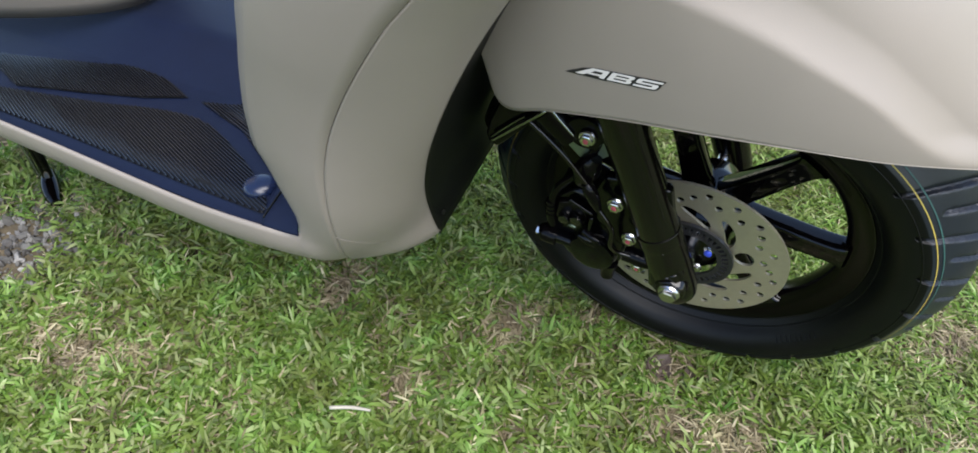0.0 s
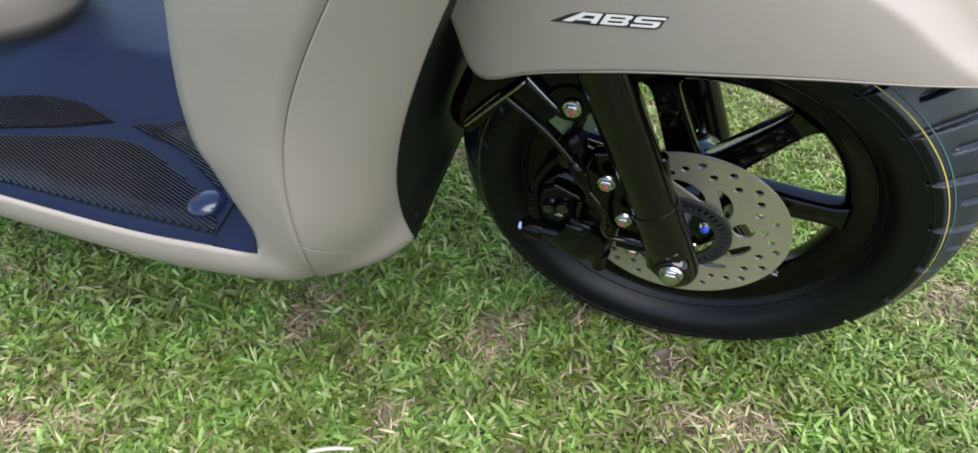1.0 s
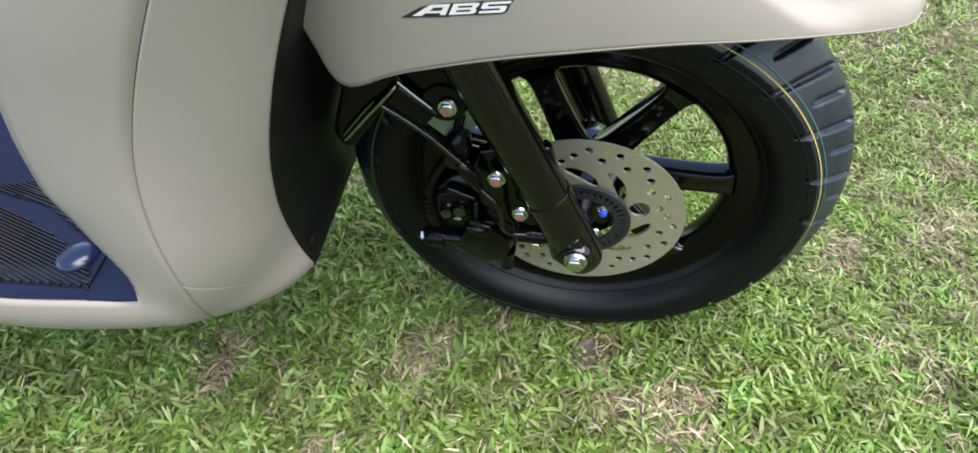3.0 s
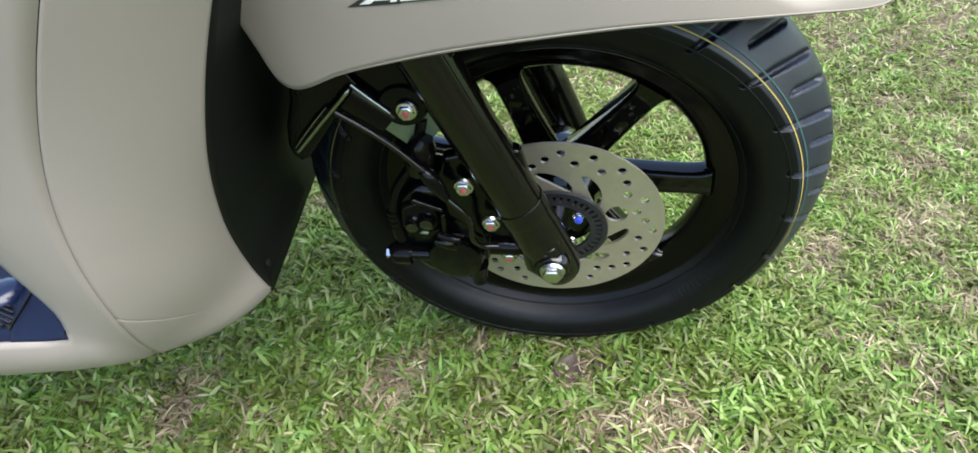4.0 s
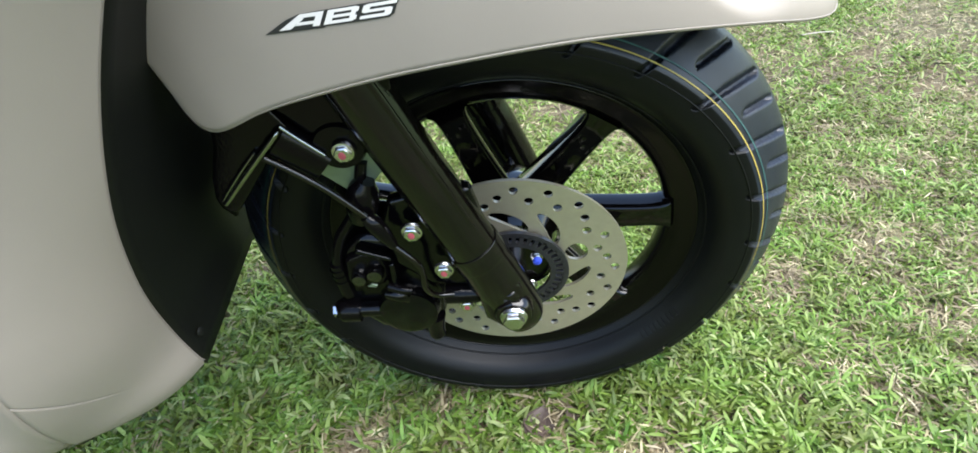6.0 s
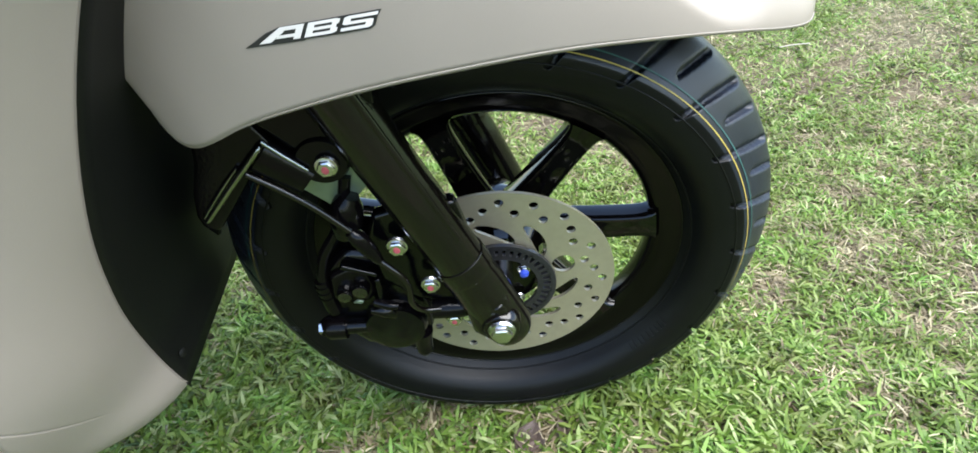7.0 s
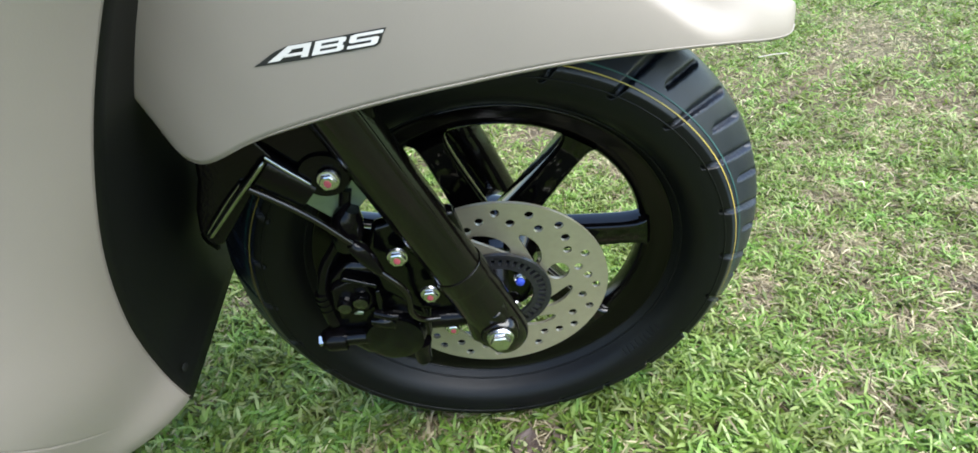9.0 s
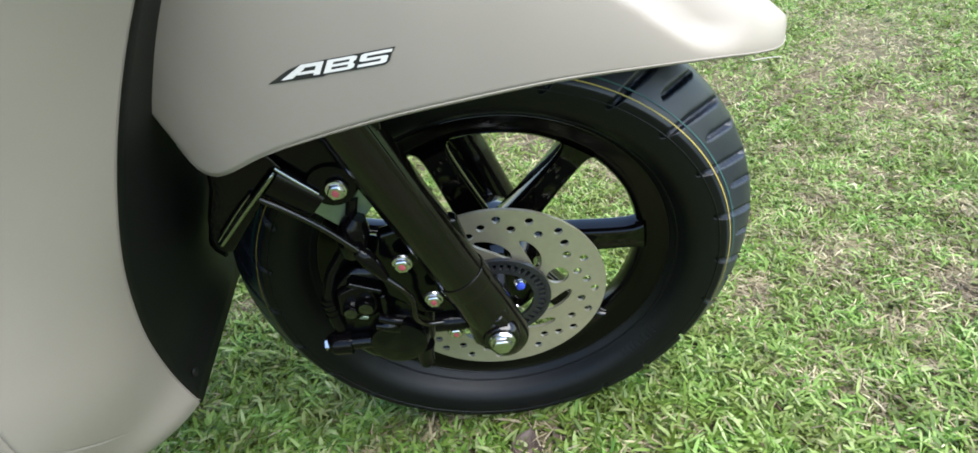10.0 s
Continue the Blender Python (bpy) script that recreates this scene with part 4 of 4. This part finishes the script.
def slanted(cols):
    """Outlines of letters drawn in units of the sticker: x along it, y from its foot to its head, sheared."""
    x0, z0, w, h, shear = -0.0822, 0.3198, 0.0545, 0.0072, 0.62
    return [[(x0 + w * px + h * shear * py, z0 + h * py + 0.0012 * px) for px, py in poly] for poly in cols]


LETTERS = slanted([
    # A, open to the left in a long toe
    [(-0.10, 0.0), (0.02, 0.0), (0.12, 0.62), (0.12, 1.0), (0.07, 1.0)], [(0.12, 1.0), (0.12, 0.72), (0.24, 0.72), (0.24, 0.0), (0.31, 0.0), (0.31, 1.0)], [(0.085, 0.42), (0.06, 0.20), (0.24, 0.20), (0.24, 0.42)],
    # B
    [(0.35, 0.0), (0.42, 0.0), (0.42, 1.0), (0.35, 1.0)], [(0.42, 0.0), (0.62, 0.0), (0.66, 0.10), (0.66, 0.22), (0.42, 0.22)], [(0.42, 0.40), (0.64, 0.40), (0.64, 0.60), (0.42, 0.60)], [(0.42, 0.78), (0.66, 0.78), (0.66, 0.92), (0.62, 1.0), (0.42, 1.0)], [(0.59, 0.22), (0.66, 0.22), (0.66, 0.36), (0.64, 0.40), (0.59, 0.40)], [(0.59, 0.60), (0.64, 0.60), (0.66, 0.66), (0.66, 0.78), (0.59, 0.78)],
    # S
    [(0.70, 0.0), (0.97, 0.0), (1.0, 0.10), (1.0, 0.22), (0.70, 0.22)], [(0.93, 0.22), (1.0, 0.22), (1.0, 0.52), (0.97, 0.60), (0.93, 0.60)], [(0.73, 0.40), (0.93, 0.40), (0.93, 0.60), (0.70, 0.60), (0.70, 0.48)], [(0.70, 0.60), (0.77, 0.60), (0.77, 0.78), (0.70, 0.78)], [(0.70, 0.78), (1.02, 0.78), (1.02, 1.0), (0.74, 1.0), (0.70, 0.92)]])
back = flat_on_fender("sticker", [[(-0.0960, 0.3182), (-0.085, 0.3184), (-0.0635, 0.3186), (-0.0625, 0.3192), (-0.042, 0.3194), (-0.0285, 0.3199), (-0.0255, 0.3214), (-0.0235, 0.3254), (-0.0205, 0.3290), (-0.040, 0.3284), (-0.062, 0.3277), (-0.0745, 0.3271), (-0.0820, 0.3250)]], 0.0005, INK, fender, "black sticker with white slanted letters ABS")
flat_on_fender("lettering", LETTERS, 0.0009, WHITE, back, "white letters ABS")

# ---- brake and fork fittings, in the wheel's frame ----
FM = WM @ Matrix.Translation((0.004, -0.016, 0.014))


def lump(name, rows, material_, label="", bevel=0.004, parent=None):
    """A solid of plates: (outline, y0, y1)."""
    ob = None
    for outline, y0, y1 in rows:
        ob = part(name, plate(outline, y0, y1), material_, parent or scooter, label, m=FM, bevel=bevel)
    return ob


lump("caliper_bracket", [([(-0.022, 0.135), (-0.050, 0.136), (-0.088, 0.130), (-0.100, 0.100), (-0.098, 0.060), (-0.072, 0.030), (-0.035, 0.022), (-0.010, 0.060)], -0.036, -0.022)], CAST, "black cast bracket between fork and caliper", 0.004)
caliper = lump("brake_caliper", [([(-0.070, -0.030), (-0.100, -0.042), (-0.134, -0.034), (-0.155, -0.006), (-0.160, 0.035), (-0.148, 0.072), (-0.125, 0.092), (-0.098, 0.086), (-0.080, 0.055), (-0.066, 0.010)], -0.030, 0.026)], CAST, "black cast brake caliper gripping the disc", 0.010)
part("piston_housing", lathe([(0.028, -0.012), (0.029, -0.034), (0.0265, -0.0405), (0.021, -0.0425), (0.004, -0.043)], 40), CAST, caliper, "round black piston housing", m=FM @ Matrix.Translation((-0.1, 0, -0.001)))
part("slide_pin", tube([(-0.118, -0.034, 0.002), (-0.146, -0.034, 0.004)], 0.0075, 16), CAST, caliper, m=FM)
part("slide_pin_head", tube([(-0.144, -0.034, 0.0035), (-0.160, -0.034, 0.005), (-0.162, -0.034, 0.005)], [0.0115, 0.0115, 0.008], 16), DARK, caliper, m=FM)
part("slide_pin_bolt", tube([(-0.160, -0.034, 0.005), (-0.169, -0.034, 0.006)], [0.0072, 0.0066], 6), STEEL, caliper, "zinc bolt of the slide pin", m=FM, smooth=False)
part("caliper_pin", tube([(-0.080, -0.030, -0.018), (-0.082, -0.030, -0.034), (-0.0825, -0.030, -0.046)], [0.0105, 0.0085, 0.008], 16), DARK, caliper, m=FM)
part("caliper_pin_cap", tube([(-0.0825, -0.030, -0.043), (-0.083, -0.030, -0.050), (-0.083, -0.030, -0.052)], [0.0062, 0.0058, 0.004], 12), IRON, caliper, m=FM)
lump("caliper_bridge", [([(-0.148, 0.040), (-0.138, 0.034), (-0.112, 0.033), (-0.104, 0.046), (-0.106, 0.070), (-0.122, 0.078), (-0.142, 0.070)], -0.036, -0.020)], DARK, "", 0.006, parent=caliper)
for x, z, r in ((-0.131, 0.052, 0.0072), (-0.1165, 0.0555, 0.0078)):
    part("pad_pin", lathe([(r, -0.030), (r, -0.041), (r * 0.8, -0.0445), (r * 0.3, -0.0455)], 24), GLINT, caliper, "glossy black pad pin head", m=FM @ Matrix.Translation((x, 0, z)))
lump("caliper_rib", [([(-0.128, 0.082), (-0.124, 0.086), (-0.098, 0.072), (-0.0985, 0.067)], -0.041, -0.030), ([(-0.106, 0.030), (-0.101, 0.030), (-0.097, 0.066), (-0.102, 0.066)], -0.042, -0.030)], CAST, "", 0.0018, parent=caliper)
part("pad_clip", plate([(-0.1265, 0.0420), (-0.1190, 0.0400), (-0.1170, 0.0430), (-0.1220, 0.0450)], -0.0425, -0.0405), ZINC, caliper, "small plain zinc pad clip", m=FM, bevel=0.0006)
part("caliper_shoulder", tube([(-0.094, -0.036, 0.014), (-0.102, -0.040, 0.0255), (-0.114, -0.040, 0.0285)], [0.005, 0.0065, 0.004], 14), CAST, caliper, m=FM)
part("bleed_nipple", tube([(-0.108, -0.040, 0.038), (-0.096, -0.044, 0.036), (-0.088, -0.045, 0.035)], [0.0045, 0.0040, 0.0028], 12), DARK, caliper, m=FM)
hex_bolt("bolt", (-0.068, -0.061, 0.120), 0.0092, scooter)
hex_bolt("bolt", (-0.0505, -0.063, 0.075), 0.0087, scooter)
hex_bolt("bolt", (-0.0972, -0.064, 0.2052), 0.0088, scooter)
hex_bolt("bolt", (-0.0405, -0.056, 0.020), 0.0078, scooter)
part("stay_lug", lathe([(0.019, -0.030), (0.0195, -0.044), (0.0178, -0.047), (0.004, -0.047)], 32), DARK, scooter, "black lug welded to the fork", m=FM @ Matrix.Translation((-0.1045, 0, 0.193)))
lump("stay_bracket", [([(-0.134, 0.160), (-0.117, 0.141), (-0.100, 0.140), (-0.082, 0.158), (-0.074, 0.176), (-0.080, 0.188), (-0.118, 0.178)], -0.029, -0.025)], ZINC, "plain zinc bracket below the lug", 0.001)
lump("fork_clamp", [([(-0.055, 0.255), (-0.125, 0.255), (-0.150, 0.235), (-0.122, 0.200), (-0.100, 0.206), (-0.080, 0.196), (-0.062, 0.205)], -0.044, -0.010)], DARK, "black bracket on the fork under the fender", 0.006)
stay = lump("fender_stay", [([(-0.150, 0.245), (-0.1845, 0.235), (-0.1930, 0.205), (-0.2063, 0.1783), (-0.2123, 0.1593), (-0.2117, 0.1479), (-0.2061, 0.1424), (-0.1995, 0.1428), (-0.151, 0.1953), (-0.134, 0.212)], -0.046, -0.034)], DARK, "black curved tongue of the fender stay", 0.003)


def sleeve():
    """A short pressed tube with a flat near side, open towards the loop."""
    a, b = Vector((-0.1465, 0, 0.2035)), Vector((-0.1205, 0, 0.1765))
    d = (b - a).normalized()
    n_ = Vector((d.z, 0, -d.x))
    bm = bmesh.new()
    rings = []
    for c in (a, a.lerp(b, 0.04), a.lerp(b, 0.94), b):
        k = 1.0 if c in (a,) or c == a.lerp(b, 0.04) else 0.93
        rings.append([bm.verts.new(c + n_ * (0.0158 * k * math.copysign(abs(math.cos(t)) ** 0.7, math.cos(t))) + Vector((0, -0.036 - 0.015 * k * math.copysign(abs(math.sin(t)) ** 0.8, math.sin(t)), 0))) for t in np.linspace(0, 2 * math.pi, 33)[:-1]])
    for p, q in zip(rings, rings[1:]):
        for i in range(32):
            bm.faces.new((p[i], p[(i + 1) % 32], q[(i + 1) % 32], q[i]))
    bm.faces.new(rings[0])
    bm.faces.new(rings[-1])
    bmesh.ops.recalc_face_normals(bm, faces=bm.faces)
    return bm


part("stay_sleeve", sleeve(), DARK, stay, "gloss black sleeve of the fender stay", m=FM)
part("stay_rim", tube([(-0.1385, -0.048, 0.2168), (-0.127, -0.049, 0.2035), (-0.1150, -0.049, 0.1895)], [0.0016, 0.0016, 0.0012], 10), CHROME, stay, "thin bright upper edge of the sleeve", m=FM)
part("stay_loop", tube([(-0.1400, -0.050, 0.2145), (-0.1447, -0.052, 0.2104), (-0.1718, -0.052, 0.186), (-0.1985, -0.052, 0.1612), (-0.2012, -0.0515, 0.1598), (-0.2012, -0.0505, 0.1625), (-0.1806, -0.050, 0.1831), (-0.1635, -0.049, 0.1985)], [0.0014, 0.0022, 0.0025, 0.0024, 0.0020, 0.0018, 0.0018, 0.0012], 12), CHROME, stay, "bent bright rod of the fender stay", m=FM)
part("sensor_cable", tube([(-0.158, -0.050, 0.194), (-0.1408, -0.050, 0.1781), (-0.1236, -0.050, 0.1597), (-0.1102, -0.050, 0.1414), (-0.100, -0.050, 0.1263)], 0.0026, 12), FORK, scooter, "thin black wheel sensor cable", m=FM)
part("cable_connector", tube([(-0.1025, -0.050, 0.1296), (-0.0985, -0.050, 0.122), (-0.0935, -0.050, 0.110), (-0.0885, -0.050, 0.096)], [0.0045, 0.0070, 0.0066, 0.0040], 14), DARK, scooter, "black cable grommet", m=FM)
part("sensor_cable", tube([(-0.0890, -0.050, 0.0965), (-0.0765, -0.052, 0.0797), (-0.0720, -0.052, 0.0651), (-0.0735, -0.052, 0.0450), (-0.068, -0.046, 0.028), (-0.054, -0.042, 0.022)], 0.0027, 12), FORK, scooter, "thin black wheel sensor cable", m=FM)
part("speed_sensor", tube([(-0.062, -0.036, 0.017), (-0.036, -0.036, 0.015), (-0.030, -0.036, 0.015)], [0.0095, 0.0095, 0.007], 16), DARK, scooter, "black wheel speed sensor", m=FM)
hose = part("brake_hose", tube([(-0.098, -0.030, 0.168), (-0.108, -0.030, 0.140), (-0.122, -0.028, 0.112), (-0.140, -0.028, 0.088), (-0.150, -0.030, 0.058), (-0.150, -0.030, 0.030)], 0.0049, 14), DARK, scooter, "black rubber brake hose", m=FM)
part("hose_ferrule", tube([(-0.1505, -0.030, 0.062), (-0.151, -0.030, 0.040), (-0.1505, -0.030, 0.022)], [0.0062, 0.0066, 0.0066], 14), DARK, hose, "dark crimped hose ferrule", m=FM)
for z in (0.056, 0.049, 0.042):
    part("crimp", lathe([(0.0062, -0.0011), (0.0074, -0.0006), (0.0074, 0.0006), (0.0062, 0.0011)], 18, m=Euler((radians(90), 0, 0)).to_matrix().to_4x4()), CAST, hose, m=FM @ Matrix.Translation((-0.1509, -0.030, z)))
part("hose_clip", tube([(-0.098, -0.034, 0.152), (-0.103, -0.034, 0.143), (-0.108, -0.034, 0.128), (-0.113, -0.034, 0.114)], [0.007, 0.012, 0.013, 0.009], 18), DARK, hose, "black rubber hose clip", m=FM)


def mudguard():
    """The black inner guard behind the tyre, a curved trough with turned-down sides."""
    rows = []
    for a in np.radians(np.linspace(88, 158, 26)):
        r = []
        for t in np.linspace(-1, 1, 17):
            rad = 0.285 - 0.022 * abs(t) ** 5
            r.append((rad * math.cos(a), YC + 0.062 * math.copysign(abs(t) ** 0.8, t), rad * math.sin(a)))
        rows.append(r)
    return rows


v, f_ = grid(mudguard())
add_part("inner_mudguard", mesh_of("inner_mudguard", v, f_, BLACKP, m=WM), scooter, "matt black inner mudguard behind the tyre", thick=0.003)
part("liner_screw", lathe([(0.004, 0.0), (0.004, -0.001), (0.003, -0.0016)], 16), BLACKP, scooter, m=Matrix.Translation((-0.259, -0.108, 0.283)) @ Euler((0, 0, radians(75))).to_matrix().to_4x4())
# bolts that hold the disc to the hub
for k in range(4):
    a = radians(32 + 90 * k)
    bolt = hex_bolt("disc_bolt", (0.0285 * math.cos(a), -0.001, 0.0285 * math.sin(a)), 0.0065, wheel, mark=False)
    if k == 0:
        part("paint_mark", lathe([(0.0046, -0.0062), (0.0040, -0.0085), (0.0022, -0.0096)], 16), BLUEMARK, bolt, "blue paint on the bolt head", m=WM @ Matrix.Translation((0.0285 * math.cos(a), -0.001, 0.0285 * math.sin(a))))
part("axle_spacer", lathe([(0.013, 0.006), (0.013, -0.02), (0.011, -0.022)], 24), STEEL, wheel, "bright axle spacer", m=WM)
part("axle", tube([(0, -0.052, 0), (0, 2 * YC + 0.052, 0)], 0.007, 16), STEEL, wheel, m=WM)

# everything above is drawn a little large: bring it to the tyre's true size
for me in bpy.data.meshes:
    me.transform(Matrix.Scale(SIZE, 4))
